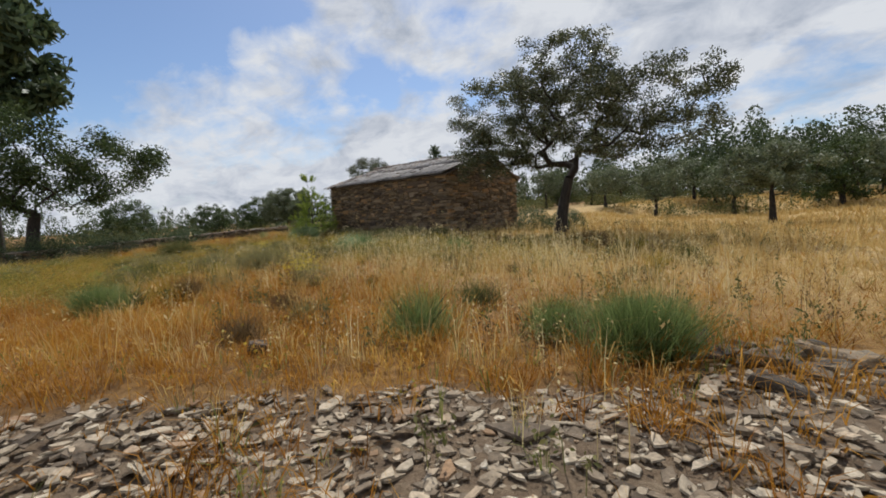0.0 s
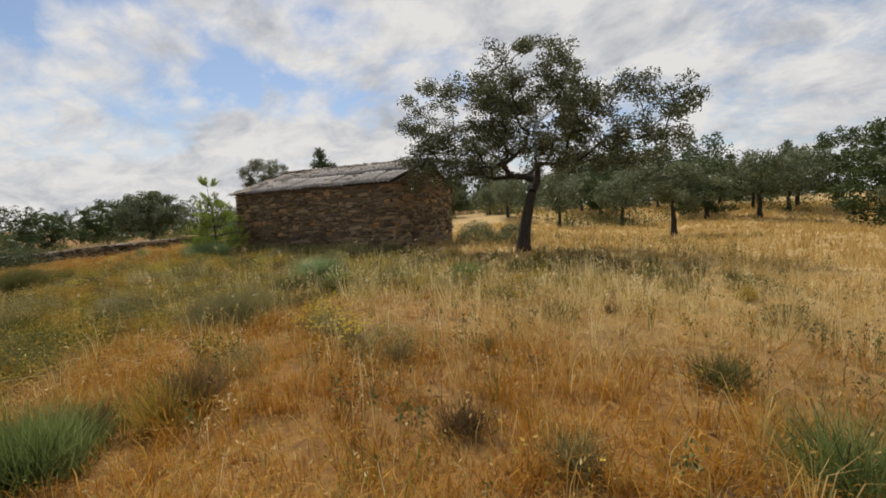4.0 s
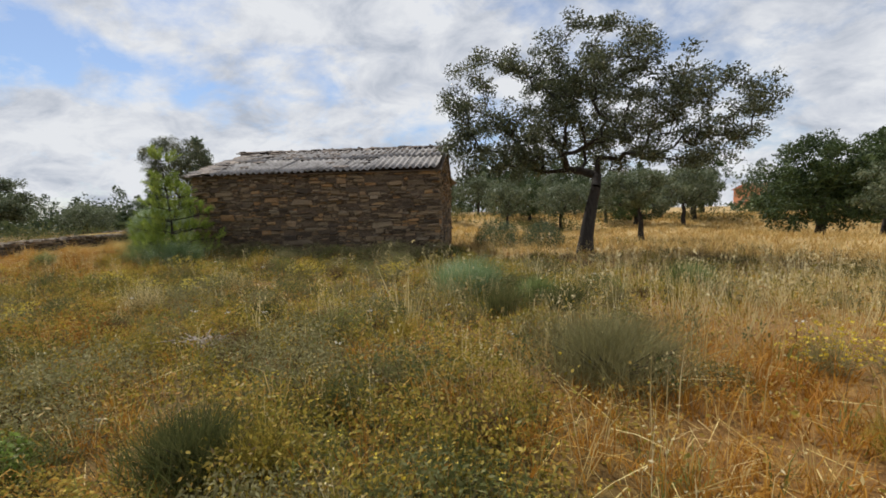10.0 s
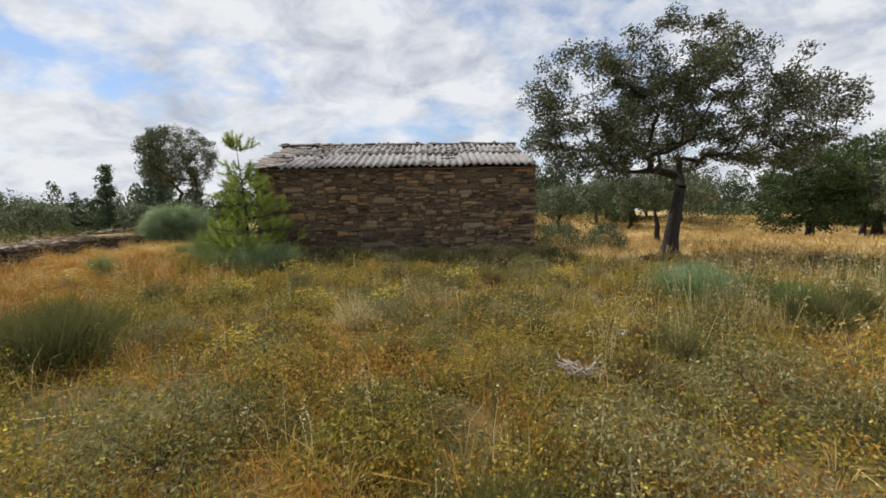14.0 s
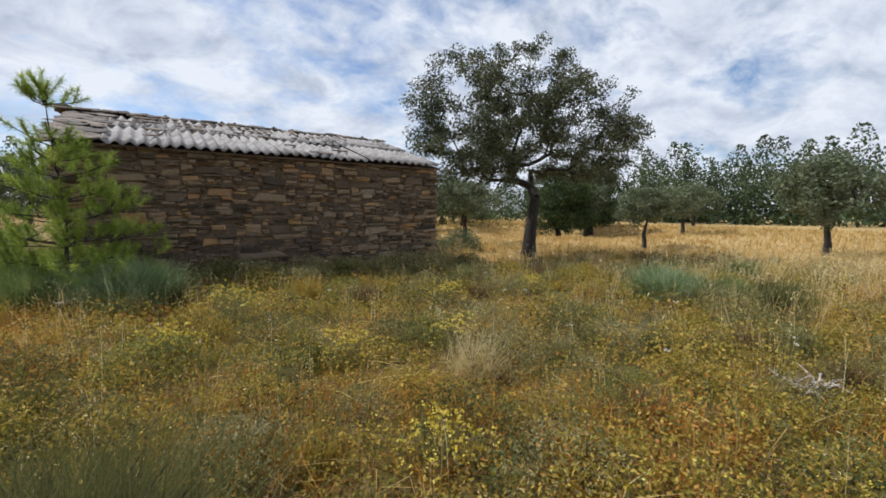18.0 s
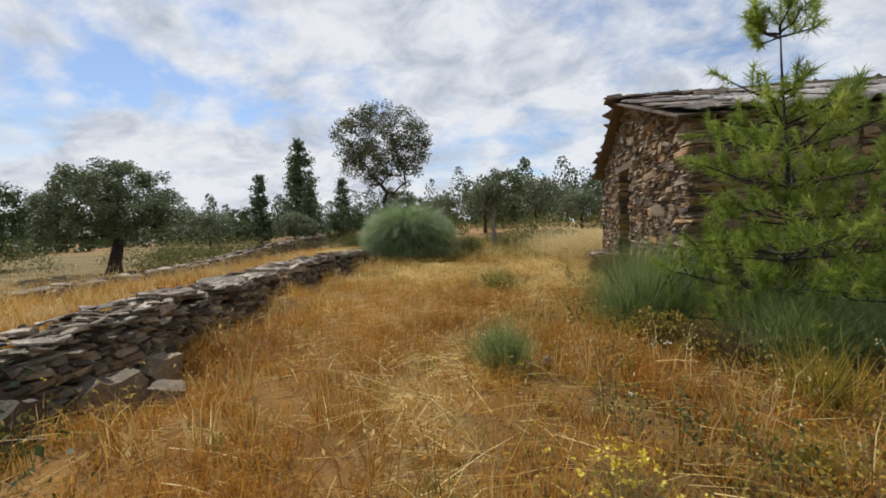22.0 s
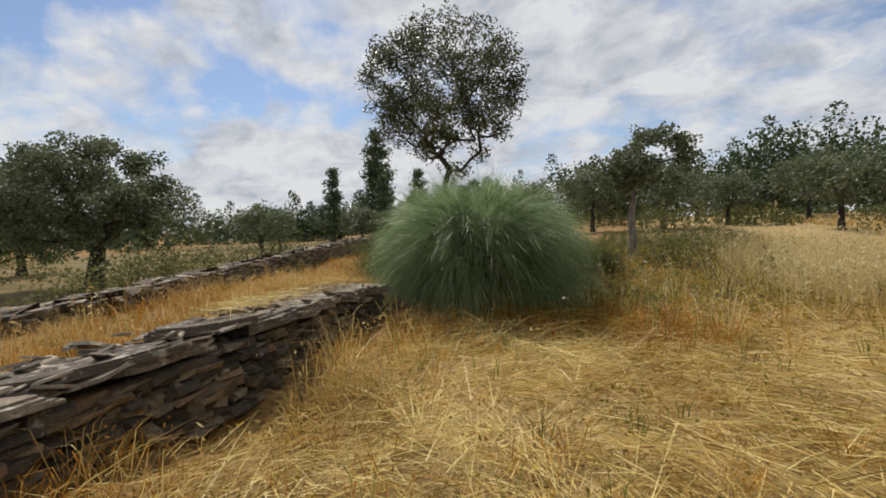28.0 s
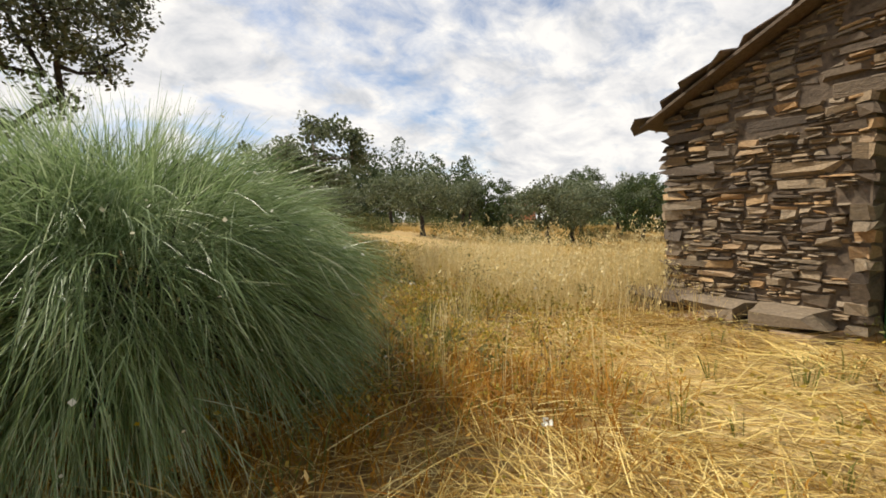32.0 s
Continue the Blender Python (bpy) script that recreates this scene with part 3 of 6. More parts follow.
def build_hut():
    rng = np.random.default_rng(5)
    hut = tagged(new("stone_hut"), "abandoned rubble-stone hut with a sagging corrugated roof", "hut")
    g, r = -0.3, 0.022
    # cores of the four walls, a little behind the faces of the stones
    front = part("wall", prism_bm([(r, g), (HL - r, g), (HL - r, EAVE_F - .02), (r, EAVE_F - .07)], r, THICK, 1), mortar, hut, "front wall of brown schist stones")
    back = part("wall", prism_bm([(r, g), (HL - r, g), (HL - r, roof_z(HW) - .1), (r, roof_z(HW) - .1)], HW - THICK, HW - r, 1), mortar, hut)
    ys = (THICK, HW - THICK)
    gable = [(ys[0], g), (DOOR_Y0, g), (DOOR_Y0, DOOR_TOP), (DOOR_Y1, DOOR_TOP), (DOOR_Y1, g), (ys[1], g), (ys[1], roof_z(ys[1]) - .1), (RIDGE_Y, RIDGE_Z - .12), (ys[0], roof_z(ys[0]) - .1)]
    left = part("wall", prism_bm(gable, r, THICK, 0), mortar, hut, "gable wall of rusty schist stones round the doorway")
    right = part("wall", prism_bm([(ys[0], g), (ys[1], g), (ys[1], roof_z(ys[1]) - .1), (RIDGE_Y, RIDGE_Z - .12), (ys[0], roof_z(ys[0]) - .1)], HL - THICK, HL - r, 0), mortar, hut)
    # stones of the front: x along, facing -y
    rest_f, rest_l, rest_r, rest_b = [], [], [], []
    single = stone_meshes("stone", 14, wall_stone, 11)
    picked = 0
    for m, z, w, h in rubble_face(HL, .05, lambda a: EAVE_F - .06 + .04 * a / HL, rng, .74):
        d = rng.uniform(.14, .2)
        row = (m, d / 2 - rng.uniform(-.035, .055), z + rng.uniform(-.01, .01), w - .018, d, h - .013, rng.uniform(-.07, .07))
        if picked < 290 and m < 4.6 and w > .15 and z > .5:
            shared("stone", single[int(rng.integers(14))], Matrix.LocRotScale(row[:3], Euler((rng.uniform(-.06, .06), rng.uniform(-.035, .035), row[6])), row[3:6]), front)
            picked += 1
        else:
            rest_f.append(row)
    count = 0
    inside = lambda m, z, half: DOOR_Y0 - .02 - half < m < DOOR_Y1 + .02 + half and z < DOOR_TOP + .16
    for m, z, w, h in rubble_face(HW, .2, lambda a: roof_z(a) - .12, rng, .52, inside):
        d, turn = rng.uniform(.14, .2), rng.uniform(-.05, .05)
        row = (d / 2 - rng.uniform(-.012, .03), m, z, w - .012, d, h - .009, -math.pi / 2 + turn)
        if count < 290 and .4 < z < 1.75 or (count < 290 and m > 4.6):
            mm = Matrix.LocRotScale(row[:3], Euler((rng.uniform(-.05, .05), rng.uniform(-.04, .04), row[6])), row[3:6])
            shared("stone", single[int(rng.integers(14))], mm, left)
            count += 1
        else:
            rest_l.append(row)
    for m, z, w, h in rubble_face(HW, 0, lambda a: roof_z(a) - .12, rng, 1.1):
        d = rng.uniform(.14, .2)
        rest_r.append((HL - d / 2 + rng.uniform(.0, .035), m, z, w - .014, d, h - .012, math.pi / 2 + rng.uniform(-.03, .03)))
    # jamb stones that line the doorway
    for y, face in ((DOOR_Y0, 1), (DOOR_Y1, -1)):
        z = 0.3
        while z < DOOR_TOP - .05:
            h = rng.uniform(.07, .17)
            for x in (.12,):
                rest_l.append((x + rng.uniform(-.02, .02), y - face * .06 + face * rng.uniform(0, .03), z + h / 2, rng.uniform(.24, .28), .14, h - .012, math.pi if face > 0 else 0))
            z += h
    joined_stones("masonry", rest_f, wall_stone_joined, front, rng)
    joined_stones("masonry", rest_l, wall_stone_joined, left, rng)
    joined_stones("masonry", rest_r, wall_stone_joined, right, rng)
    part("lintel", box_bm((-.01, DOOR_Y0 - .25, DOOR_TOP + .0), (.5, DOOR_Y1 + .3, DOOR_TOP + .15), .012, .015), wall_stone, hut, "long schist lintel over the door")
    # corner stones, laid long and short by turns
    for cx, cy in ((0, 0), (0, HW), (HL, 0), (HL, HW)):
        z, k = 0.1, 0
        top = roof_z(cy) - .1
        while z < top - .08:
            h = rng.uniform(.05, .13)
            lx, ly = (rng.uniform(.45, .75), .3) if k % 2 else (.28, rng.uniform(.45, .7))
            sx, sy = (1 if cx == 0 else -1), (1 if cy == 0 else -1)
            out = rng.uniform(.01, .05)
            mm = Matrix.LocRotScale((cx + sx * (lx / 2 - out), cy + sy * (ly / 2 - out), z + h / 2), Euler((0, 0, rng.uniform(-.03, .03) + (0 if sy > 0 else math.pi))), (lx, ly, h - .012))
            shared("corner_stone", single[int(rng.integers(14))], mm, hut)
            z, k = z + h, k + 1
    # door, set back in the wall
    door = part("door", box_bm((.34, DOOR_Y0 + .02, .45), (.38, DOOR_Y1 - .02, DOOR_TOP - .03), 0, .004), green_paint, hut, "green painted metal door, closed")
    for z in (.55, 1.15, 1.92, DOOR_TOP - .1):
        part("rail", box_bm((.315, DOOR_Y0 + .04, z), (.34, DOOR_Y1 - .04, z + .05), 0, .004), green_paint, door)
    for y in (DOOR_Y0 + .04, DOOR_Y1 - .09):
        part("stile", box_bm((.317, y, .5), (.34, y + .05, DOOR_TOP - .05), 0, .004), green_paint, door)
    part("latch", box_bm((.285, DOOR_Y0 + .55, 1.36), (.315, DOOR_Y0 + .72, 1.42), 0, .006), iron, door, "rusty iron latch")
    # stone bench along the foot of the gable
    z = .2
    for k in range(3):
        y = 4.45 + .08 * k
        while y < 6.7 - .05 * k:
            w = rng.uniform(.4, 1.0)
            b = min(y + w, 6.75 - .05 * k)
            mm = Matrix.LocRotScale((-.24 + .02 * k + rng.uniform(-.03, .03), (y + b) / 2, z + .09), Euler((rng.uniform(-.05, .05), rng.uniform(-.05, .05), -math.pi / 2 + rng.uniform(-.08, .08))), (b - y - .01, .56 - .04 * k, rng.uniform(.15, .19)))
            shared("bench_stone", single[int(rng.integers(14))], mm, hut)
            y = b
        z += .175
    build_roof(hut, rng)


def sheet_mesh(width, length, waves):
    per = 10
    n = waves * per + 1
    u = np.linspace(0, width, n)
    a = 0.034 * np.cos(2 * np.pi * u / (width / waves))
    rows = np.linspace(0, length, 4)
    top = np.stack([np.stack([u, np.full(n, s), a], -1) for s in rows])
    low = top - np.array([0, 0, .012])
    v = np.concatenate([top.reshape(-1, 3), low.reshape(-1, 3)])
    f, k = [], 4 * n
    for j in range(3):
        for i in range(n - 1):
            q = j * n + i
            f.append((q, q + 1, q + n + 1, q + n))
            f.append((k + q, k + q + n, k + q + n + 1, k + q + 1))
    for i in range(n - 1):
        f.append((i, k + i, k + i + 1, i + 1))
        q = 3 * n + i
        f.append((q, q + 1, k + q + 1, k + q))
    for j in range(3):
        q = j * n
        f.append((q, q + n, k + q + n, k + q))
        q = j * n + n - 1
        f.append((q, k + q, k + q + n, q + n))
    me = fast_mesh("roof_sheet", v, np.array(f))
    me.materials.append(fibre_sheet)
    return me


def slab_meshes(name, count, material, seed, sides=(4, 7), crown=.28):
    """Flat, broken plates about one unit across and one unit thick, chipped round the edge."""
    rng = np.random.default_rng(seed)
    out = []
    for _ in range(count):
        n = int(rng.integers(*sides))
        ang = np.sort(np.linspace(0, 2 * np.pi, n, endpoint=False) + rng.uniform(-.3, .3, n))
        rad = rng.uniform(.28, .68, n)
        ring = np.stack([np.cos(ang) * rad, np.sin(ang) * rad], -1)
        inner = np.c_[ring * rng.uniform(.35, .6, (n, 1)), .5 + rng.uniform(-.9, 1.05, n) * crown]
        lay = [np.c_[ring * .96, np.full(n, -.5) + rng.uniform(0, .15, n)], np.c_[ring, rng.uniform(-.1, .25, n)], np.c_[ring * rng.uniform(1 - .7 * crown, 1 - .25 * crown, (n, 1)), .5 + rng.uniform(-.57, .36, n) * crown]]
        v = np.concatenate(lay + [inner])
        bm = bmesh.new()
        vs = [bm.verts.new(c) for c in v]
        for j in (0, 1, 2):
            for i in range(n):
                k = (i + 1) % n
                bm.faces.new((vs[j * n + i], vs[j * n + k], vs[j * n + n + k], vs[j * n + n + i]))
        bm.faces.new(vs[3 * n:])
        bm.faces.new(vs[:n][::-1])
        me = bpy.data.meshes.new(name)
        bm.to_mesh(me)
        bm.free()
        me.shade_flat()
        me.materials.append(material)
        out.append(me)
    return out


def build_roof(hut, rng):
    y0, y1 = -0.20, RIDGE_Y
    run = math.hypot(y1 - y0, RIDGE_Z - EAVE_F)
    tilt = math.atan2(RIDGE_Z - EAVE_F, y1 - y0)
    slates = slab_meshes("slate", 10, roof_slate, 21)
    # boards under the sheets
    for side, (a, b, za, zb) in enumerate(((y0 + .1, y1, EAVE_F - .07, RIDGE_Z - .08), (y1, HW + .22, RIDGE_Z - .08, EAVE_B - .06))):
        o = [(a, za), (b, zb), (b, zb + .035), (a, za + .035)]
        part("roof_boarding", prism_bm(o, -.22, HL + .1, 0), old_wood, hut, "weathered boards under the roof")
    sheet = sheet_mesh(1.09, run / 2 + .12, 5)
    for k in range(7):
        for row in (0, 1):
            s = row * (run / 2 - .04)
            x = .72 + k * 1.075
            lift = .02 + .025 * row + .012 * (k % 2) + rng.uniform(0, .012)
            m = Matrix.Translation((x, y0 + s * math.cos(tilt), EAVE_F + s * math.sin(tilt) + lift + .035 * (x - 4) / 4)) @ Matrix.Rotation(tilt + rng.uniform(-.012, .012), 4, "X") @ Matrix.Rotation(rng.uniform(-.012, .012), 4, "Z")
            shared("roof_sheet", sheet, m, hut, "corrugated fibre-cement sheet, bleached and mossy")
    # broken slates at the end of the roof, along the ridge, and strewn on the sheets

    def lay(x, y, size, turn, lift, name="slate"):
        slope = tilt if y < RIDGE_Y else -math.atan2(RIDGE_Z - EAVE_B, HW + .3 - RIDGE_Y)
        m = Matrix.Translation((x, y, roof_z(y) + lift)) @ Matrix.Rotation(slope + rng.uniform(-.06, .06), 4, "X") @ Matrix.Rotation(turn, 4, "Z") @ Matrix.Diagonal((*size, 1))
        shared(name, slates[int(rng.integers(10))], m, hut)
    y = y0 + .05
    while y < y1 - .1:
        for x in (-.02, .25, .55):
            lay(x + rng.uniform(-.04, .04), y + rng.uniform(-.05, .05), (rng.uniform(.42, .58), rng.uniform(.4, .65), .022), rng.uniform(-.25, .25), rng.uniform(.0, .06))
        y += .3
    for k in range(30):
        for side in (-1, 1):
            lay(-.2 + k * .292, RIDGE_Y + side * .13, (.46, .38, .045), rng.uniform(-.15, .15), .07 + .02 * (k % 2) + rng.uniform(0, .03), "ridge_slate")
    for k in range(64):
        x, yy = rng.uniform(.8, HL - .2), rng.uniform(.0, RIDGE_Y - .5) if k < 16 else rng.uniform(2.1, RIDGE_Y - .2)
        lay(x, yy, (rng.uniform(.25, .6), rng.uniform(.16, .3), .03), rng.uniform(-.2, .2), .075)
    for x0 in (-.12, HL + .0):
        y = RIDGE_Y + .2
        while y < HW + .35:
            for x in ((-.02, .32) if x0 < 1 else (HL - .1,)):
                lay(x + rng.uniform(-.05, .05), y, (rng.uniform(.45, .7), rng.uniform(.4, .65), .026), rng.uniform(-.4, .4), rng.uniform(.0, .05))
            y += .33
    part("roof_back", prism_bm([(RIDGE_Y, RIDGE_Z - .04), (HW + .3, EAVE_B - .02), (HW + .3, EAVE_B + .02), (RIDGE_Y, RIDGE_Z + .02)], -.05, HL + .08, 0), roof_slate, hut, "slate covering of the rear slope")


build_hut()


# ---- dry-stone walls ----
def along(points, step):
    out, carry = [], 0.0
    for (x0, y0, z0), (x1, y1, z1) in zip(points, points[1:]):
        d = math.hypot(x1 - x0, y1 - y0)
        s = carry
        while s < d:
            k = s / d
            out.append((x0 + (x1 - x0) * k, y0 + (y1 - y0) * k, z0 + (z1 - z0) * k, math.atan2(y1 - y0, x1 - x0)))
            s += step()
        carry = s - d
    return out


def ledge_meshes(name, count, material, seed):
    """Long slabs whose broken edges step back layer by layer, with a rough top: one unit each way."""
    rng = np.random.default_rng(seed)
    out = []
    for _ in range(count):
        n, layers = 18, 4
        ang = np.linspace(0, 2 * np.pi, n, endpoint=False) + rng.uniform(-.12, .12, n)
        rad = .5 * (1 + rng.uniform(-.2, .12, n)) * (np.abs(np.cos(ang)) ** 4 + np.abs(np.sin(ang)) ** 4) ** -.25
        rings = []
        for k in range(layers):
            r = rad * (1.02 - .045 * k) * (1 + rng.uniform(-.08, .05, n))
            z = -.5 + k / layers
            for zz in (z, z + .92 / layers):
                rings.append(np.c_[np.cos(ang) * r, np.sin(ang) * r, zz + rng.uniform(-.03, .03, n) + .12 * np.sin(ang + k)])
        for q, lift in ((.72, .1), (.42, .06), (.15, .12)):
            rings.append(np.c_[np.cos(ang) * rad * q, np.sin(ang) * rad * q, .42 + lift * rng.uniform(-1.4, 1.6, n)])
        v = np.concatenate(rings + [[(0, 0, .5)], [(0, 0, -.5)]])
        i, j = np.arange(n), (np.arange(n) + 1) % n
        f = [np.stack([k * n + i, k * n + j, k * n + n + j, k * n + n + i], 1) for k in range(len(rings) - 1)]
        quads = np.concatenate(f)
        top, low = len(v) - 2, len(v) - 1
        tris = np.concatenate([quads[:, [0, 1, 2]], quads[:, [0, 2, 3]], np.stack([(len(rings) - 1) * n + i, (len(rings) - 1) * n + j, np.full(n, top)], 1), np.stack([j, i, np.full(n, low)], 1)])
        me = fast_mesh(name, v, tris, flat=True)
        me.materials.append(material)
        out.append(me)
    return out


def drystone_wall(label, points, half, singles, seed, near):
    rng = np.random.default_rng(seed)
    wall = tagged(new("drystone_wall"), label, "wall", "field walls")
    single = stone_meshes("stone", 12, dry_stone, seed + 1)
    caps = slab_meshes("cap_slab", 10, cap_stone, seed + 2, (5, 9))
    rest, made = [], 0
    top = max(p[2] for p in points)
    z = -0.35
    while z < top:
        h = rng.uniform(.03, .07) if singles else rng.uniform(.035, .085)
        for side in (1, -1):
            for x, y, t, a in along(points, lambda: rng.uniform(.08, .2) if singles else rng.uniform(.1, .27)):
                zc = z + h / 2 + rng.uniform(-.015, .015)
                if zc > t - .06 or zc < height(x, y) - .12:
                    continue
                nx, ny = math.sin(a) * side, -math.cos(a) * side
                lean = half * (1 - .18 * (zc - t + .6))
                w, d = (rng.uniform(.09, .24) if singles else rng.uniform(.12, .30)), rng.uniform(.2, .32)
                px, py = x + nx * (lean - d / 2 + rng.uniform(-.03, .03)), y + ny * (lean - d / 2 + rng.uniform(-.03, .03))
                turn = a + (0 if side > 0 else math.pi) + rng.uniform(-.1, .1)
                if side > 0 and made < singles and near(x, y):
                    mm = Matrix.LocRotScale((px, py, zc), Euler((rng.uniform(-.08, .08), rng.uniform(-.08, .08), turn)), (w, d, h))
                    shared("stone", single[int(rng.integers(12))], mm, wall)
                    made += 1
                else:
                    rest.append((px, py, zc, w, d, h, turn))
        z += h * .9
    fill = []
    for x, y, t, a in along(points, lambda: .3):
        base = height(x, y)
        fill.append((x, y, (t + base) / 2 - .12, .42, half * 1.3, t - base + .1, a))
    joined_stones("wall_core", fill, mortar, wall, rng)
    joined_stones("masonry", rest, dry_stone_joined, wall, rng)
    for layer in range(3 if singles else 2):
        for x, y, t, a in along(points, lambda: rng.uniform(.17, .42)):
            size = (rng.uniform(.2, .55) * (1.7 if rng.random() < .15 else 1), rng.uniform(.16, .38) * (half / .3), rng.uniform(.014, .04))
            off = rng.uniform(-.2, .2)
            if singles and layer and y > -.9:
                continue
            m = Matrix.Translation((x - math.sin(a) * off, y + math.cos(a) * off, t - .08 + .028 * layer + rng.uniform(-.012, .015))) @ Euler((rng.uniform(-.09, .09), rng.uniform(-.07, .07), a + rng.uniform(-.35, .35))).to_matrix().to_4x4() @ Matrix.Diagonal((*size, 1))
            shared("cap_slab", caps[int(rng.integers(10))], m, wall, "weathered grey slate slab")
    if singles:
        flakes = []
        for x, y, t, a in along(points[:7], lambda: .016):
            s = rng.uniform(.05, .2)
            off = rng.uniform(-.3, .3)
            flakes.append((x - math.sin(a) * off, y + math.cos(a) * off, t + .035 + rng.uniform(-.03, .025), s * rng.uniform(1, 2.2), s, rng.uniform(.008, .022), a + rng.normal(0, .35)))
        joined_plates("cap_flakes", flakes, cap_joined, wall, rng)
        ledges = ledge_meshes("ledge_slab", 7, cap_stone, seed + 3)
        for i, (x, y, t, a) in enumerate(along(points[:5], lambda: rng.uniform(.3, .5))):
            size = (rng.uniform(.5, 1.05), rng.uniform(.42, .72), rng.uniform(.06, .12))
            m = Matrix.Translation((x + rng.uniform(-.06, .1), y, t - .02 + .05 * (i % 2))) @ Euler((rng.uniform(-.04, .14), rng.uniform(-.09, .09), a + rng.uniform(-.35, .35))).to_matrix().to_4x4() @ Matrix.Diagonal((*size, 1))
            shared("ledge_slab", ledges[i % 7], m, wall, "long layered slab of pale weathered slate")
    return wall


drystone_wall("low dry-stone wall of dark schist capped with slate slabs", [(-6.62, 4.65, .88), (-6.55, 3.0, .90), (-6.45, 1.2, .89), (-6.32, -.7, .84), (-5.98, -2.7, .84), (-5.7, -4.2, .79), (-5.5, -9.0, .68), (-5.6, -16, .68)],
              .33, 280, 31, lambda x, y: -4.2 < y < 4.7)
drystone_wall("lower dry-stone terrace wall in dry grass", [(-21, 34, 1.0), (-18.4, 27, .97), (-15.6, 17.5, .95), (-14.0, 13.7, .93), (-12.6, 8.5, .80), (-11.0, 4.5, .74), (-10.3, 0, .70), (-10.0, -6, .6)],
              .3, 0, 41, lambda x, y: False)


def leaning_stones():
    """Dark upright slabs propped against the field wall."""
    slabs = ledge_meshes("leaning_stone", 4, dry_stone, 61)
    for i, (x, y, w, h) in enumerate([(-5.36, -3.75, .46, .4), (-5.52, -3.1, .36, .34), (-5.26, -4.5, .42, .38), (-5.16, -3.4, .26, .2)]):
        ob = new("leaning_stone", slabs[i])
        ob.matrix_basis = Matrix.Translation((x, y, height(x, y) + h * .3)) @ Euler((.12 * i - .2, -1.48 + .06 * i, .2 * i - .2)).to_matrix().to_4x4() @ Matrix.Diagonal((h, w, .24, 1))
        tagged(ob, "dark rough slab leaning upright against the field wall", "stone", "leaning stones")


leaning_stones()


# ---- rubble of slate where the walk begins ----
def build_rubble():
    rng = np.random.default_rng(8)
    bed = tagged(new("slate_rubble"), "bed of broken pale slate plates on bare earth", "rubble")
    plates = slab_meshes("slate_plate", 14, rubble_stone, 51, (4, 7), .1)
    made = 0
    small = []
    while made < 295:
        x, y = rng.uniform(15, 23), rng.uniform(-17.5, -10)
        if zones(np.array(x), np.array(y))[3] < .55:
            continue
        s = rng.uniform(.05, .13) * (2.0 if rng.random() < .1 else 1)
        m = Matrix.Translation((x, y, height(x, y) + rng.uniform(.0, .025))) @ Euler((rng.uniform(-.13, .13), rng.uniform(-.13, .13), rng.uniform(0, 6.3))).to_matrix().to_4x4() @ Matrix.Diagonal((s * rng.uniform(1, 1.9), s, rng.uniform(.012, .032), 1))
        shared("slate_plate", plates[int(rng.integers(14))], m, bed)
        made += 1
    n = 25000
    x, y = rng.uniform(14.5, 23.5, n), rng.uniform(-18, -9.5, n)
    keep = zones(x, y)[3] > rng.uniform(.3, .9, n)
    x, y = x[keep], y[keep]
    z = land(x, y)
    for a, b, c in zip(x, y, z):
        s = .018 + .075 * rng.random() ** 1.8
        small.append((a, b, c + rng.uniform(-.004, .015), s * rng.uniform(1, 2.2), s, rng.uniform(.005, .014), rng.uniform(0, 6.3)))
    joined_plates("slate_chips", small, rubble_joined, bed, rng)
    # a low outcrop beside the rubble
    rock = tagged(new("rock_outcrop"), "low dark slate outcrop breaking through dry ground", "rock")
    dark = slab_meshes("slate_plate", 10, dry_stone, 53, (5, 8))
    for k in range(40):
        x, y = 20.5 + rng.normal(0, .6), -11.5 + rng.normal(0, .2)
        m = Matrix.Translation((x, y, height(x, y) + .01 + .04 * rng.random())) @ Euler((rng.uniform(-.2, .2), rng.uniform(-.2, .2), rng.uniform(0, 6.3))).to_matrix().to_4x4() @ Matrix.Diagonal((rng.uniform(.15, .45), rng.uniform(.12, .28), rng.uniform(.03, .08), 1))
        shared("slate_plate", dark[int(rng.integers(10))], m, rock)


build_rubble()

# ---- plants ----
def tubes(p0, p1, r0, r1, k=6):
    p0, p1 = np.asarray(p0, float), np.asarray(p1, float)
    d = p1 - p0
    d /= np.maximum(np.linalg.norm(d, axis=1, keepdims=True), 1e-6)
    ref = np.where(np.abs(d[:, 2:]) > .9, np.array([[1.0, 0, 0]]), np.array([[0, 0, 1.0]]))
    u = np.cross(d, ref)
    u /= np.linalg.norm(u, axis=1, keepdims=True)
    w = np.cross(d, u)
    a = np.linspace(0, 2 * np.pi, k, endpoint=False)
    ring = np.cos(a)[None, :, None] * u[:, None] + np.sin(a)[None, :, None] * w[:, None]
    v = np.concatenate([p0[:, None] + ring * np.asarray(r0)[:, None, None], p1[:, None] + ring * np.asarray(r1)[:, None, None]], 1)
    i = np.arange(k)
    j = (i + 1) % k
    f = np.stack([i, j, j + k, i + k], 1)
    return v.reshape(-1, 3), (f[None] + np.arange(len(p0))[:, None, None] * 2 * k).reshape(-1, 4)


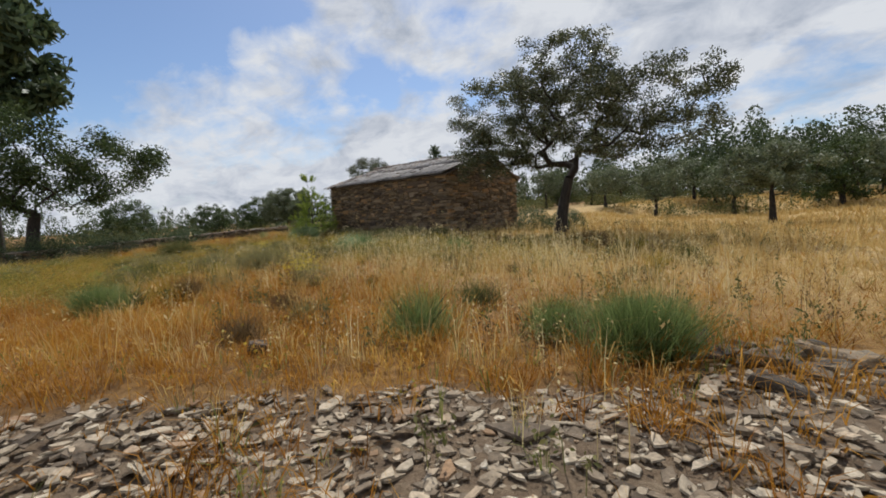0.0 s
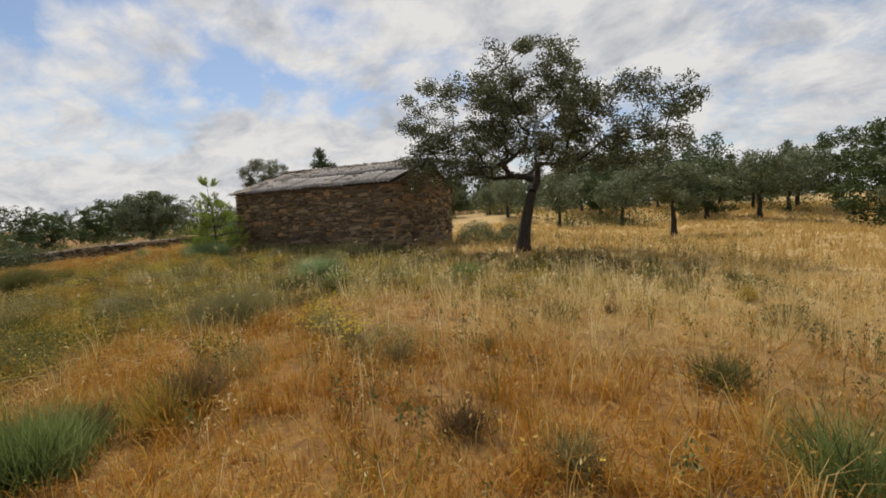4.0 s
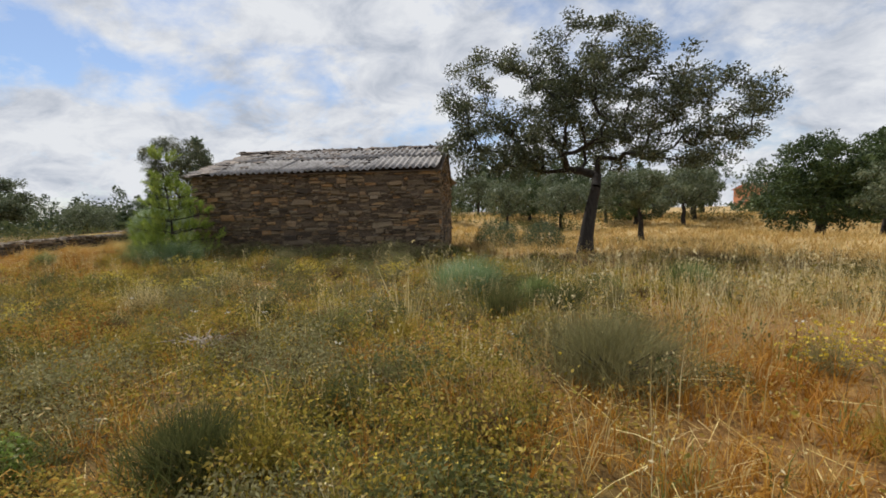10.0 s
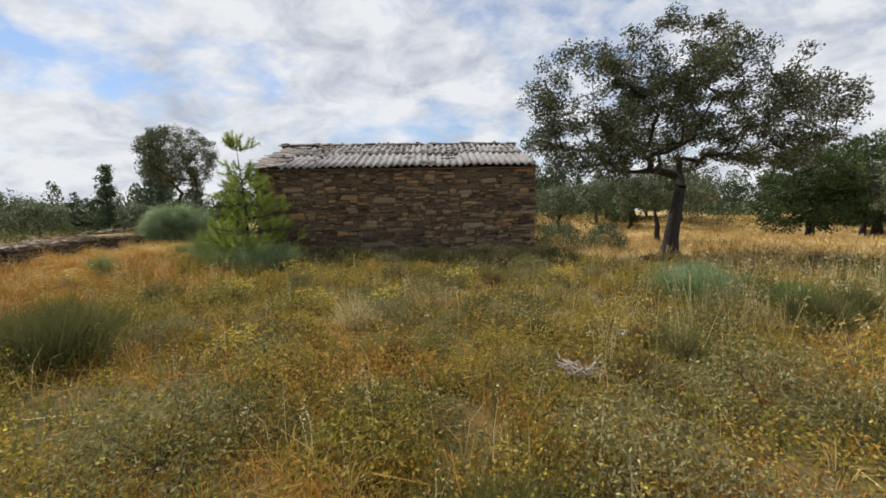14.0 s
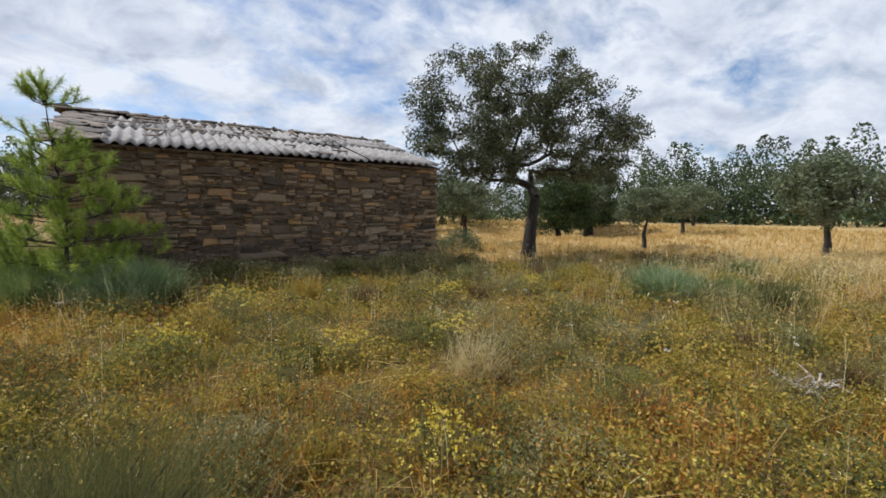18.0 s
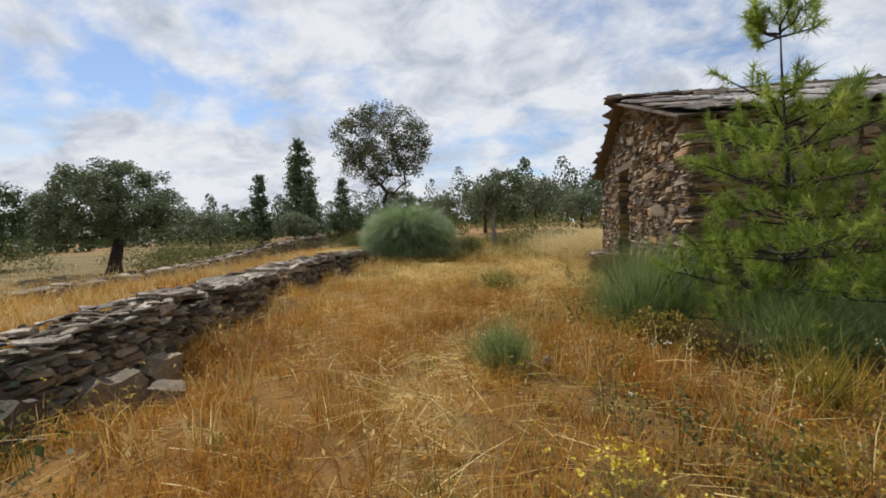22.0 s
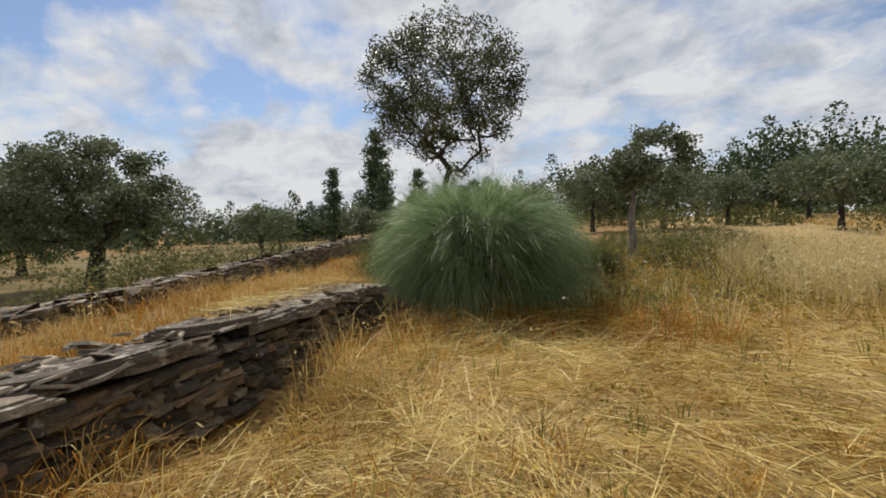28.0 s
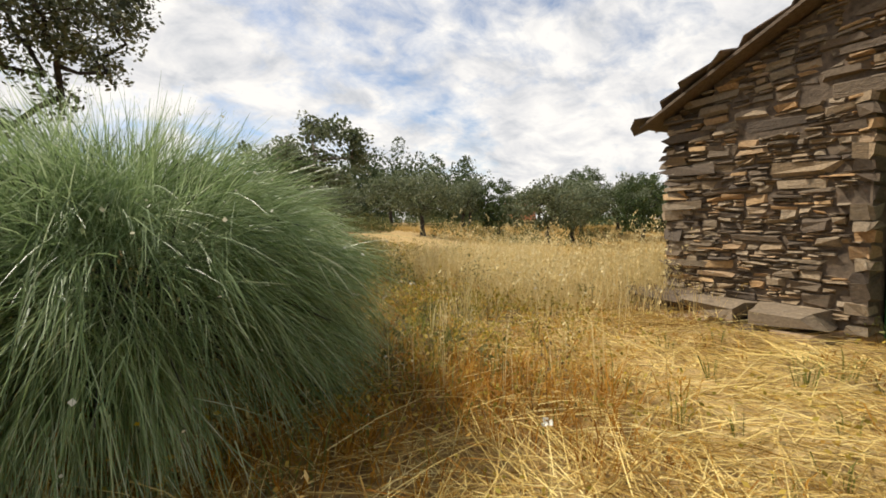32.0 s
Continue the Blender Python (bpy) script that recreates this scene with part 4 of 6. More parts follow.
def leaves(centres, size, rng, squash=1.0, aspect=0.5):
    """A small folded diamond at each centre, turned at random."""
    n = len(centres)
    a = rng.normal(size=(n, 3)) * np.array([1, 1, squash])
    a /= np.linalg.norm(a, axis=1, keepdims=True)
    b = rng.normal(size=(n, 3))
    b -= (a * b).sum(1, keepdims=True) * a
    b /= np.linalg.norm(b, axis=1, keepdims=True)
    s = (size * rng.uniform(.6, 1.3, (n, 1)))
    c = np.asarray(centres)
    v = np.stack([c - a * s * .5, c + b * s * aspect * .5, c + a * s * .5, c - b * s * aspect * .5], 1)
    f = np.arange(n * 4).reshape(n, 4)
    return v.reshape(-1, 3), f, np.repeat(rng.random(n), 4)


def strands(root, way, length, droop, width, rng, segs=4):
    n = len(root)
    s = np.linspace(0, 1, segs + 1)
    p = root[:, None] + way[:, None] * (length[:, None] * s)[..., None]
    p[..., 2] -= droop[:, None] * s ** 2
    side = np.cross(way, rng.normal(size=(n, 3)))
    side /= np.maximum(np.linalg.norm(side, axis=1, keepdims=True), 1e-6)
    w = (width * (1 - .8 * s))[None, :, None] * side[:, None] * .5
    v = np.stack([p - w, p + w], 2).reshape(n, -1, 3)
    k = np.arange(segs) * 2
    f = np.stack([k, k + 1, k + 3, k + 2], 1)
    f = (f[None] + np.arange(n)[:, None, None] * (segs + 1) * 2).reshape(-1, 4)
    return v.reshape(-1, 3), f, np.repeat(rng.random(n), (segs + 1) * 2)


def grow(trunk, targets, rng, trunk_r, tip_r=0.008, step=0.4, wander=0.10):
    """Branches that reach from the trunk to every target; gives the ends and radii of the limbs."""
    nodes = [np.array(p, float) for p in trunk]
    parent = [-1] + list(range(len(trunk) - 1))
    start = max(0, len(trunk) - 2)
    order = np.argsort([np.linalg.norm(t - nodes[-1]) for t in targets])
    tips = []
    for o in order:
        t = targets[o]
        cand = np.array(nodes[start:])
        dist = np.linalg.norm(cand - t, axis=1) + 0.35 * np.maximum(0, cand[:, 2] - t[2])
        k = start + int(np.argmin(dist))
        p = nodes[k]
        n = max(2, int(np.linalg.norm(t - p) / step))
        last = k
        bend = rng.normal(0, wander, 3) * np.linalg.norm(t - p)
        for i in range(1, n + 1):
            s = i / n
            q = p + (t - p) * s + bend * math.sin(math.pi * s) + (rng.normal(0, wander * .25, 3) if i < n else 0)
            nodes.append(q)
            parent.append(last)
            last = len(nodes) - 1
        tips.append(last)
    load = np.zeros(len(nodes))
    for t in tips:
        load[t] += 1
    for i in range(len(nodes) - 1, 0, -1):
        load[parent[i]] += load[i]
    r = tip_r * np.maximum(load, 1) ** 0.5
    top = r[len(trunk) - 1]
    for i in range(len(trunk)):
        r[i] = trunk_r * (1.25 - .45 * i / max(1, len(trunk) - 1)) if i else trunk_r * 1.55
    lim = trunk_r * .72
    r[len(trunk):] = np.minimum(r[len(trunk):] * (lim / max(top, lim)), lim)
    nodes = np.array(nodes)
    idx = np.arange(1, len(nodes))
    par = np.array(parent)[1:]
    return nodes[par], nodes[idx], np.minimum(r[par], np.where(idx < len(trunk), 9, r[idx] * 1.6)), r[idx], nodes[tips], nodes


def in_lobes(lobes, n, rng, shell=0.45):
    out = []
    vol = np.array([l[3] * l[4] * l[5] for l in lobes])
    pick = rng.choice(len(lobes), n, p=vol / vol.sum())
    for k in pick:
        x, y, z, a, b, c = lobes[k]
        d = rng.normal(size=3)
        d /= np.linalg.norm(d)
        q = rng.uniform(shell, 1) ** 0.6
        out.append(np.array([x + d[0] * a * q, y + d[1] * b * q, z + d[2] * c * q]))
    return out


def leafy_tree(name, label, category, trunk, lobes, tips, per_tip, leaf, spread, leaf_mat, bark_mat, seed, trunk_r, group=""):
    rng = np.random.default_rng(seed)
    tree = tagged(new(name), label, category, group)
    p0, p1, r0, r1, ends, nodes = grow(trunk, in_lobes(lobes, tips, rng), rng, trunk_r)
    v, f = tubes(p0, p1, r0, r1, 7)
    np_part("trunk", v, f, bark_mat, tree)
    c = np.repeat(ends, per_tip, 0)
    off = rng.normal(0, 1, c.shape)
    c = c + off / np.maximum(np.linalg.norm(off, axis=1, keepdims=True), .3) * rng.uniform(.1, 1, (len(c), 1)) ** .6 * spread * np.array([1, 1, .75])
    v, f, tone = leaves(c, leaf, rng, .8)
    np_part("crown", v, f, leaf_mat, tree, tone=tone)
    return tree


def put(ob, x, y, turn=0.0, size=1.0, z=None):
    ob.matrix_basis = Matrix.Translation((x, y, height(x, y) - .05 if z is None else z)) @ Matrix.Rotation(radians(turn), 4, "Z") @ Matrix.Scale(size, 4)
    return ob


def again(ob, x, y, turn=0.0, size=1.0, z=None):
    m = Matrix.Translation((x, y, height(x, y) - .05 if z is None else z)) @ Matrix.Rotation(radians(turn), 4, "Z")
    o = copy_thing(ob, m)
    o.scale = (size, size, size * (1 + .12 * math.sin(x * 3.1 + y)))
    return o


# the big cork oak beside the hut
put(leafy_tree("cork_oak", "spreading cork oak with a dark leaning trunk in dry grass", "tree", [(0, 0, 0), (.05, 0, .6), (.14, .02, 1.2), (.26, .05, 1.75), (.38, .08, 2.25)],
               [(-2.6, .2, 5.1, 2.3, 2.2, 1.8), (.2, .2, 6.5, 2.1, 2.0, 1.5), (3.6, -.2, 4.8, 2.4, 2.0, 1.2), (.8, -1.7, 4.9, 2.3, 1.7, 1.4), (.6, 1.9, 5.1, 2.3, 1.7, 1.5), (-2.8, 0, 3.6, 2.0, 1.7, .9), (3.5, .3, 3.7, 2.3, 1.6, .8), (-3.0, -.9, 2.9, 1.4, 1.2, .5), (-.8, 1.0, 3.3, 1.6, 1.4, .6), (2.6, -.8, 3.2, 1.6, 1.3, .5), (1.2, 1.6, 3.4, 1.7, 1.2, .6)],
               600, 118, .10, .36, oak_leaf, bark, 3, .21), 13.1, 1.05)
# the airy oak behind the broom
put(leafy_tree("oak_tree", "slender airy oak with open crown behind the wall", "tree", [(0, 0, 0), (.05, 0, .7), (.02, 0, 1.4), (.1, 0, 2.0)],
               [(.3, 0, 2.9, 1.0, 1.0, .5), (.1, 0, 4.6, 1.9, 1.9, 1.5), (-.7, .2, 5.0, 1.3, 1.3, 1.0), (1.1, 0, 4.1, 1.1, 1.2, .9), (-.6, 0, 3.7, 1.1, 1.1, .7)],
               260, 100, .08, .31, oak_leaf, bark, 9, .10), -7.5, 9.7, 0, .96)
olive_a = put(leafy_tree("olive_tree", "grey-green olive tree with forked trunk in dry field", "tree", [(0, 0, 0), (.05, 0, .5), (.0, .05, 1.0), (.1, 0, 1.5)],
                         [(-.7, 0, 2.9, 1.5, 1.6, 1.2), (.9, .2, 2.8, 1.4, 1.5, 1.1), (.1, 0, 3.5, 1.3, 1.3, .9)], 80, 130, .14, .42, olive_leaf, bark, 14, .13, "olive trees"), 27.0, 4.8, 0, .95)
olive_b = put(leafy_tree("olive_tree", "grey-green olive tree with forked trunk in dry field", "tree", [(0, 0, 0), (-.05, 0, .6), (-.1, .05, 1.2)],
                         [(0, 0, 2.6, 1.9, 1.8, 1.3), (.6, .5, 3.0, 1.2, 1.2, 1.0)], 80, 130, .14, .42, olive_leaf, bark, 15, .12, "olive trees"), 24.9, -4.6, 0, 1.1)
post_olive = put(leafy_tree("olive_tree", "young olive tree with a pale bare trunk", "tree", [(0, 0, 0), (.02, 0, .6), (-.03, 0, 1.1), (.06, 0, 1.6)],
                            [(.5, 0, 2.5, 1.0, 1.0, .75), (-.3, 0, 2.1, .7, .7, .5)], 56, 90, .11, .3, olive_leaf, pale_bark, 16, .085, "olive trees"), -3.4, 12.0)
oak_a = put(leafy_tree("holm_oak", "dense dark holm oak in the field", "tree", [(0, 0, 0), (.05, 0, .6), (.0, .05, 1.2), (.1, 0, 1.7)],
                       [(0, 0, 3.6, 2.4, 2.4, 1.9), (-1.5, 0, 2.0, 1.7, 1.8, 1.5), (1.5, .3, 2.2, 1.7, 1.8, 1.6), (0, -1.3, 1.9, 1.8, 1.4, 1.4)], 250, 100, .16, .5, dark_leaf, bark, 17, .2, "holm oaks"), 31.5, 15.6, 0, 1.2)
oak_b = put(leafy_tree("field_oak", "broad grey-green oak beyond the wall", "tree", [(0, 0, 0), (.1, 0, .5), (.2, .05, 1.1), (.35, 0, 1.5)],
                       [(0, 0, 3.0, 2.7, 2.7, 1.6), (-1.5, 0, 2.4, 1.8, 1.8, 1.1), (1.6, 0, 2.5, 1.8, 1.8, 1.1), (.2, 0, 3.9, 1.4, 1.4, .8)], 200, 150, .125, .42, olive_leaf, bark, 18, .22), -18.9, 8.8)
left_oak = put(leafy_tree("cork_oak", "dark cork oak with leaning trunk behind the wall", "tree", [(0, 0, 0), (.1, .1, .8), (.2, .2, 1.7), (.5, .3, 2.4)],
                          [(0, -1, 5.5, 3.0, 3.0, 2.0), (1.2, 3.4, 4.8, 2.2, 2.6, 1.4), (-1, -3, 4.6, 2.4, 2.4, 1.6), (0, 1, 3.4, 2.4, 2.6, .9)], 230, 150, .16, .65, dark_leaf, bark, 19, .26), -8.0, -11.6)
far_olive = put(leafy_tree("olive_tree", "grey-green olive tree with forked trunk in dry field", "tree", [(0, 0, 0), (.05, 0, .5), (.0, .05, 1.0), (.1, 0, 1.4)],
                           [(-.6, 0, 2.6, 1.6, 1.6, 1.2), (.8, .2, 2.6, 1.5, 1.5, 1.1), (.1, 0, 3.2, 1.3, 1.3, .9)], 62, 58, .2, .55, olive_leaf, bark, 54, .13, "olive trees"), 16.9, 24.9, 40, 1.15)
far_oak = put(leafy_tree("holm_oak", "dense dark holm oak in the field", "tree", [(0, 0, 0), (.05, 0, .6), (.0, .05, 1.2), (.1, 0, 1.7)],
                         [(0, 0, 3.6, 2.4, 2.4, 1.9), (-1.4, 0, 2.0, 1.7, 1.8, 1.4), (1.5, .3, 2.1, 1.8, 1.8, 1.5)], 120, 80, .2, .5, dark_leaf, bark, 57, .2, "holm oaks"), 38.5, 17.5, 50, 1.35)
for x, y, turn, size, kind in [(19.6, 13.5, 130, 1.2, 2), (35.7, 15.9, 200, 1.3, 0), (9.8, 40.8, 10, 1.2, 0), (-9, 31, 60, .9, 1), (-5, 28.5, 190, .95, 0), (-1, 30, 250, 1.0, 1), (3, 33, 20, .95, 0),
                               (6.5, 27, 100, 1.0, 1), (13, 33, 10, 1.1, 0), (22, 29, 75, 1.1, 1), (26, 22, 175, 1.1, 0), (31, 31, 205, 1.2, 1), (12, 22, 300, 1.0, 0), (38, 8, 30, 1.1, 1), (36, -9, 260, 1.1, 1),
                               (48, 12, 80, 1.2, 0), (-24, 21, 15, .8, 1), (-28, 27, 115, .85, 0), (-23, 31, 215, .9, 1), (-34, 31, 15, .9, 0), (40, 24, 100, 1.2, 0), (18, 40, 33, 1.1, 1), (27, 40, 144, 1.2, 0), (3, 44, 250, 1.1, 0), (-5, 42, 100, 1.0, 1), (20.5, 35.5, 70, 1.0, 0), (24.5, 32.5, 180, 1.1, 1), (27.5, 30, 290, .95, 0), (29, 26.5, 20, 1.1, 1), (30, 38, 200, 1.1, 0)]:
    again(olive_a if kind == 2 else far_olive, x, y, turn, size)
for x, y, turn, size in [(42, 22, 100, 1.2), (38.9, 45, 60, 1.3), (-39, 45, 30, .85), (-4, 40, 200, .8), (23, 24, 10, .8), (52, -16, 20, 1.3), (-14, 22, 40, .55), (-11, 25, 140, .7), (-30, 12, 70, .8), (-28, -2, 120, .9), (-24, 4, 20, .7), (15, 31, 80, .7)]:
    again(far_oak, x, y, turn, size)


def conifer(name, label, tall, wide, whorls, needles, leaf, material, seed, group="", clear=.12):
    rng = np.random.default_rng(seed)
    tree = tagged(new(name), label, "tree", group)
    p0, p1, r0, r1, pts = [], [], [], [], []
    for i in range(10):
        p0.append((0, 0, tall * i / 10))
        p1.append((0, 0, tall * (i + 1) / 10))
        r0.append(tall * .014 * (1 - i / 10.5))
        r1.append(tall * .014 * (1 - (i + 1) / 10.5))
    for w in range(whorls):
        s = clear + (1 - clear) * (w + rng.uniform(-.3, .3)) / whorls
        reach = wide * max(.08, (1 - s) ** .75) * rng.uniform(.7, 1.15)
        for k in range(int(rng.integers(4, 7))):
            a = rng.uniform(0, 6.283)
            up = rng.uniform(.15, .5)
            b = np.array([0, 0, s * tall])
            e = b + reach * np.array([math.cos(a), math.sin(a), up])
            m = (b + e) / 2 - np.array([0, 0, reach * .08])
            for u, v in ((b, m), (m, e)):
                p0.append(u)
                p1.append(v)
                r0.append(tall * .004)
                r1.append(tall * .002)
            for t in np.linspace(.25, 1, max(3, int(reach / .22))):
                q = b + (e - b) * t - np.array([0, 0, reach * .08 * math.sin(math.pi * t)])
                pts.append((*q, .5 + .5 * t))
    v, f = tubes(p0, p1, r0, r1, 5)
    np_part("trunk", v, f, bark, tree)
    pts = np.array(pts)
    c = np.repeat(pts[:, :3], needles, 0)
    if leaf < .3:
        out = c * np.array([1, 1, 0])
        out = out / np.maximum(np.linalg.norm(out, axis=1, keepdims=True), .05) * .7 + np.array([0, 0, .55]) + rng.normal(0, .5, c.shape)
        out /= np.linalg.norm(out, axis=1, keepdims=True)
        v, f, tone = strands(c + rng.normal(0, .035, c.shape), out, rng.uniform(.6, 1.1, len(c)) * leaf, np.zeros(len(c)), .007, rng, 1)
    else:
        c = c + rng.normal(0, leaf * .55, c.shape)
        v, f, tone = leaves(c, leaf, rng, 1.0, .35)
    np_part("foliage", v, f, material, tree, tone=tone)
    return tree


def young_pine(x, y):
    rng = np.random.default_rng(23)
    tall = 3.32
    tree = tagged(new("young_pine"), "young pine with bright yellow-green needle tufts against the hut", "tree")

    def stem(z):
        return np.array([.07 * math.sin(z * 1.4), .04 * math.sin(z * 1.1 + 1), z])
    p0, p1, r0, r1, shoots = [], [], [], [], []

    def limb(u, v, a, b):
        p0.append(u)
        p1.append(v)
        r0.append(a)
        r1.append(b)
    for i in range(14):
        limb(stem(tall * i / 14), stem(tall * (i + 1) / 14), .042 * (1 - i / 15), .042 * (1 - (i + 1) / 15))
    shoots.append((stem(tall - .16), np.array([0, 0, 1.0]), .24))
    for z, reach, count, rise in [(.25, 1.2, 8, .12), (.55, 1.25, 9, .14), (.9, 1.1, 8, .18), (1.25, .95, 7, .22), (1.6, .72, 7, .28), (1.95, .62, 6, .32), (2.22, .45, 5, .4), (2.45, .3, 3, .5), (3.06, .3, 6, .4)]:
        turn = rng.uniform(0, 6.283)
        for k in range(count):
            a = turn + 6.283 * k / count + rng.normal(0, .22)
            l = reach * rng.uniform(.55, 1.12)
            out = np.array([math.cos(a), math.sin(a), 0])
            b = stem(z + rng.uniform(-.05, .05))
            m = b + out * l * .5 + np.array([0, 0, l * rise * .35])
            e = b + out * l + np.array([0, 0, l * rise]) + rng.normal(0, .05, 3)
            limb(b, m, .013, .010)
            limb(m, e, .010, .006)
            tip = out * .6 + np.array([0, 0, rng.uniform(.1, .9)])
            shoots.append((e, tip / np.linalg.norm(tip), rng.uniform(.14, .24)))
            for _ in range(int(2 + l * 5)):
                q = rng.uniform(.32, 1)
                o = m + (e - m) * (q * 2 - 1) if q > .5 else b + (m - b) * q * 2
                side = out * .4 + np.cross(out, (0, 0, 1)) * rng.normal(0, .9) + np.array([0, 0, rng.uniform(.0, .9)])
                side /= np.linalg.norm(side)
                far = o + side * rng.uniform(.08, .3) * min(1, l)
                limb(o, far, .006, .004)
                up = side * .5 + np.array([0, 0, rng.uniform(.2, 1)])
                shoots.append((far, up / np.linalg.norm(up), rng.uniform(.14, .26)))
    v, f = tubes(p0, p1, r0, r1, 6)
    np_part("trunk", v, f, bark, tree)
    per = 115
    at, go = np.repeat([q[0] for q in shoots], per, 0), np.repeat([q[1] for q in shoots], per, 0)
    long = np.repeat([q[2] for q in shoots], per)
    bright = np.repeat(rng.random(len(shoots)), per)
    at = at + go * (long * rng.uniform(-.25, 1, len(at)))[:, None]
    way = go * .8 + rng.normal(0, .55, at.shape)
    way /= np.linalg.norm(way, axis=1, keepdims=True)
    v, f, tone = strands(at, way, rng.uniform(.07, .13, len(at)), np.full(len(at), .01), .0075, rng, 1)
    np_part("foliage", v, f, young_pine_leaf, tree, tone=.6 * np.repeat(bright, 4) + .4 * tone)
    return put(tree, x, y)


young_pine(.25, -1.6)
pine = put(conifer("pine_tree", "dark green conical pine in the distance", 9.5, 2.7, 13, 13, .42, pine_leaf, 25, "distant pines", .06), -32.8, 40.9, 0, .9)
again(pine, -31.6, 48.6, 60, 1.32)
again(pine, -27, 42, 30, .7)
again(pine, -43, 68.4, 130, 1.65)
again(pine, -22, 40, 200, .75)
again(pine, 33, 64, 100, .75)
again(pine, 50, 97, 10, 1.15)
again(pine, -52, 33, 70, .85)
put(conifer("tall_pine", "tall dark pine with hanging boughs behind the wall", 19, 6.0, 14, 40, .6, pine_leaf, 26, "", .42), -12.0, -12.2)


def far_woods():
    rng = np.random.default_rng(33)
    cs, sz = [], []
    for a0, a1, d, h, n in [(80, 34, 92, 7.4, 104), (50, 30, 70, 5.0, 24), (34, 12, 85, 8.0, 34), (12, -6, 64, 8.5, 44), (-6, -24, 62, 10.0, 66), (-24, -30, 88, 4.5, 20), (-37, -50, 98, 8.5, 40), (-50, -62, 78, 9.5, 30), (-62, -104, 66, 11.0, 110), (104, 78, 80, 8, 24)]:
        for i in range(n):
            a = radians(a0 + (a1 - a0) * (i + rng.uniform(-.5, .5)) / n)
            r = d * rng.uniform(.88, 1.25)
            x, y, t = 2 - math.sin(a) * r, -4 + math.cos(a) * r, h * rng.uniform(.6, 1.12)
            z, m = height(x, y), int(rng.uniform(46, 60) * t)
            if rng.random() < .35:
                s = rng.random(m) ** 1.1
                w = t * .25 * (1 - s) ** .6 + .3
                b = rng.uniform(0, 6.283, m)
                q = np.sqrt(rng.random(m)) * w
                c = np.stack([x + np.cos(b) * q, y + np.sin(b) * q, z + .1 * t + s * t * .9], 1)
            else:
                u = rng.normal(size=(m, 3))
                u /= np.linalg.norm(u, axis=1, keepdims=True)
                u *= rng.uniform(.15, 1, (m, 1)) ** .6
                near = rng.normal(size=(m, 3))
                u = u[np.arange(m) // 10 * 10] * .9 + near / np.linalg.norm(near, axis=1, keepdims=True) * rng.uniform(0, .24, (m, 1))
                c = np.array([x, y, z + t * .5]) + u * np.array([t * .33, t * .33, t * .42])
            cs.append(c)
            sz.append(np.full((m, 1), .04 * t ** .6 + .20))
    c, s = np.concatenate(cs), np.concatenate(sz)
    v, f, tone = leaves(c, s, rng, 1.0, .75)
    ob = np_part("far_woods", v, f, woods_leaf, None, tone=tone)
    tagged(ob, "mixed pine and oak woods closing the horizon", "woods", kind="stuff")


far_woods()


def scrub(name, label, spots, size, material, seed, per, category="scrub"):
    """Low bushes that nobody would count, as one sheet of leaves."""
    rng = np.random.default_rng(seed)
    cs = []
    for x, y, r, h in spots:
        z = height(x, y)
        m = int(per * r * h)
        u = rng.normal(size=(m, 3))
        u /= np.linalg.norm(u, axis=1, keepdims=True)
        u[:, 2] = np.abs(u[:, 2])
        u *= rng.uniform(.35, 1, (m, 1)) ** .5
        cs.append(np.array([x, y, z]) + u * np.array([r, r, h]) * (1 + .2 * np.sin(u[:, :1] * 9 + x)))
    v, f, tone = leaves(np.concatenate(cs), size, rng, 1.0, .5)
    return tagged(np_part(name, v, f, material, None, tone=tone), label, category, kind="stuff")


rs = random.Random(4)
scrub("hedge_scrub", "green scrub and brambles beyond the field wall", [(rs.uniform(-30, -12), rs.uniform(-16, 24), rs.uniform(.9, 2.2), rs.uniform(.6, 1.5)) for _ in range(42)] + [(rs.uniform(-22, -12), rs.uniform(-15, 1), rs.uniform(.8, 1.8), rs.uniform(.8, 2.0)) for _ in range(18)], .10, scrub_leaf, 61, 560)
scrub("wall_scrub", "tangled green scrub grown over the far end of the wall", [(rs.uniform(-9, -4.2), rs.uniform(-16, -8.5), rs.uniform(.7, 1.5), rs.uniform(.7, 1.4)) for _ in range(24)] + [(rs.uniform(-8.5, -4.7), rs.uniform(-9.5, -5.0), rs.uniform(.6, 1.1), rs.uniform(.6, 1.05)) for _ in range(24)], .07, woods_leaf, 66, 900)
scrub("field_scrub", "olive-green bushes under the far trees", [(rs.uniform(-9, 34), rs.uniform(24, 44), rs.uniform(.8, 2.0), rs.uniform(.6, 1.7)) for _ in range(70)], .16, scrub_leaf, 63, 210)
scrub("olive_scrub", "small olive-green weeds beyond the broom", [(rs.uniform(-6, -1.5), rs.uniform(8, 20), rs.uniform(.3, .8), rs.uniform(.25, .6)) for _ in range(46)] + [(rs.uniform(-4, 1.5), rs.uniform(13, 27), rs.uniform(.4, .9), rs.uniform(.25, .6)) for _ in range(40)], .05, scrub_leaf, 64, 1500)
scrub("far_scrub", "low bushes at the edge of the fields", [(2 - math.sin(a) * d, -4 + math.cos(a) * d, rs.uniform(2.5, 5), rs.uniform(1.6, 3.6)) for a, d in [(rs.uniform(-1.9, 1.45), rs.uniform(58, 125)) for _ in range(230)] if not -.66 < a < -.5], .8, woods_leaf, 62, 17)


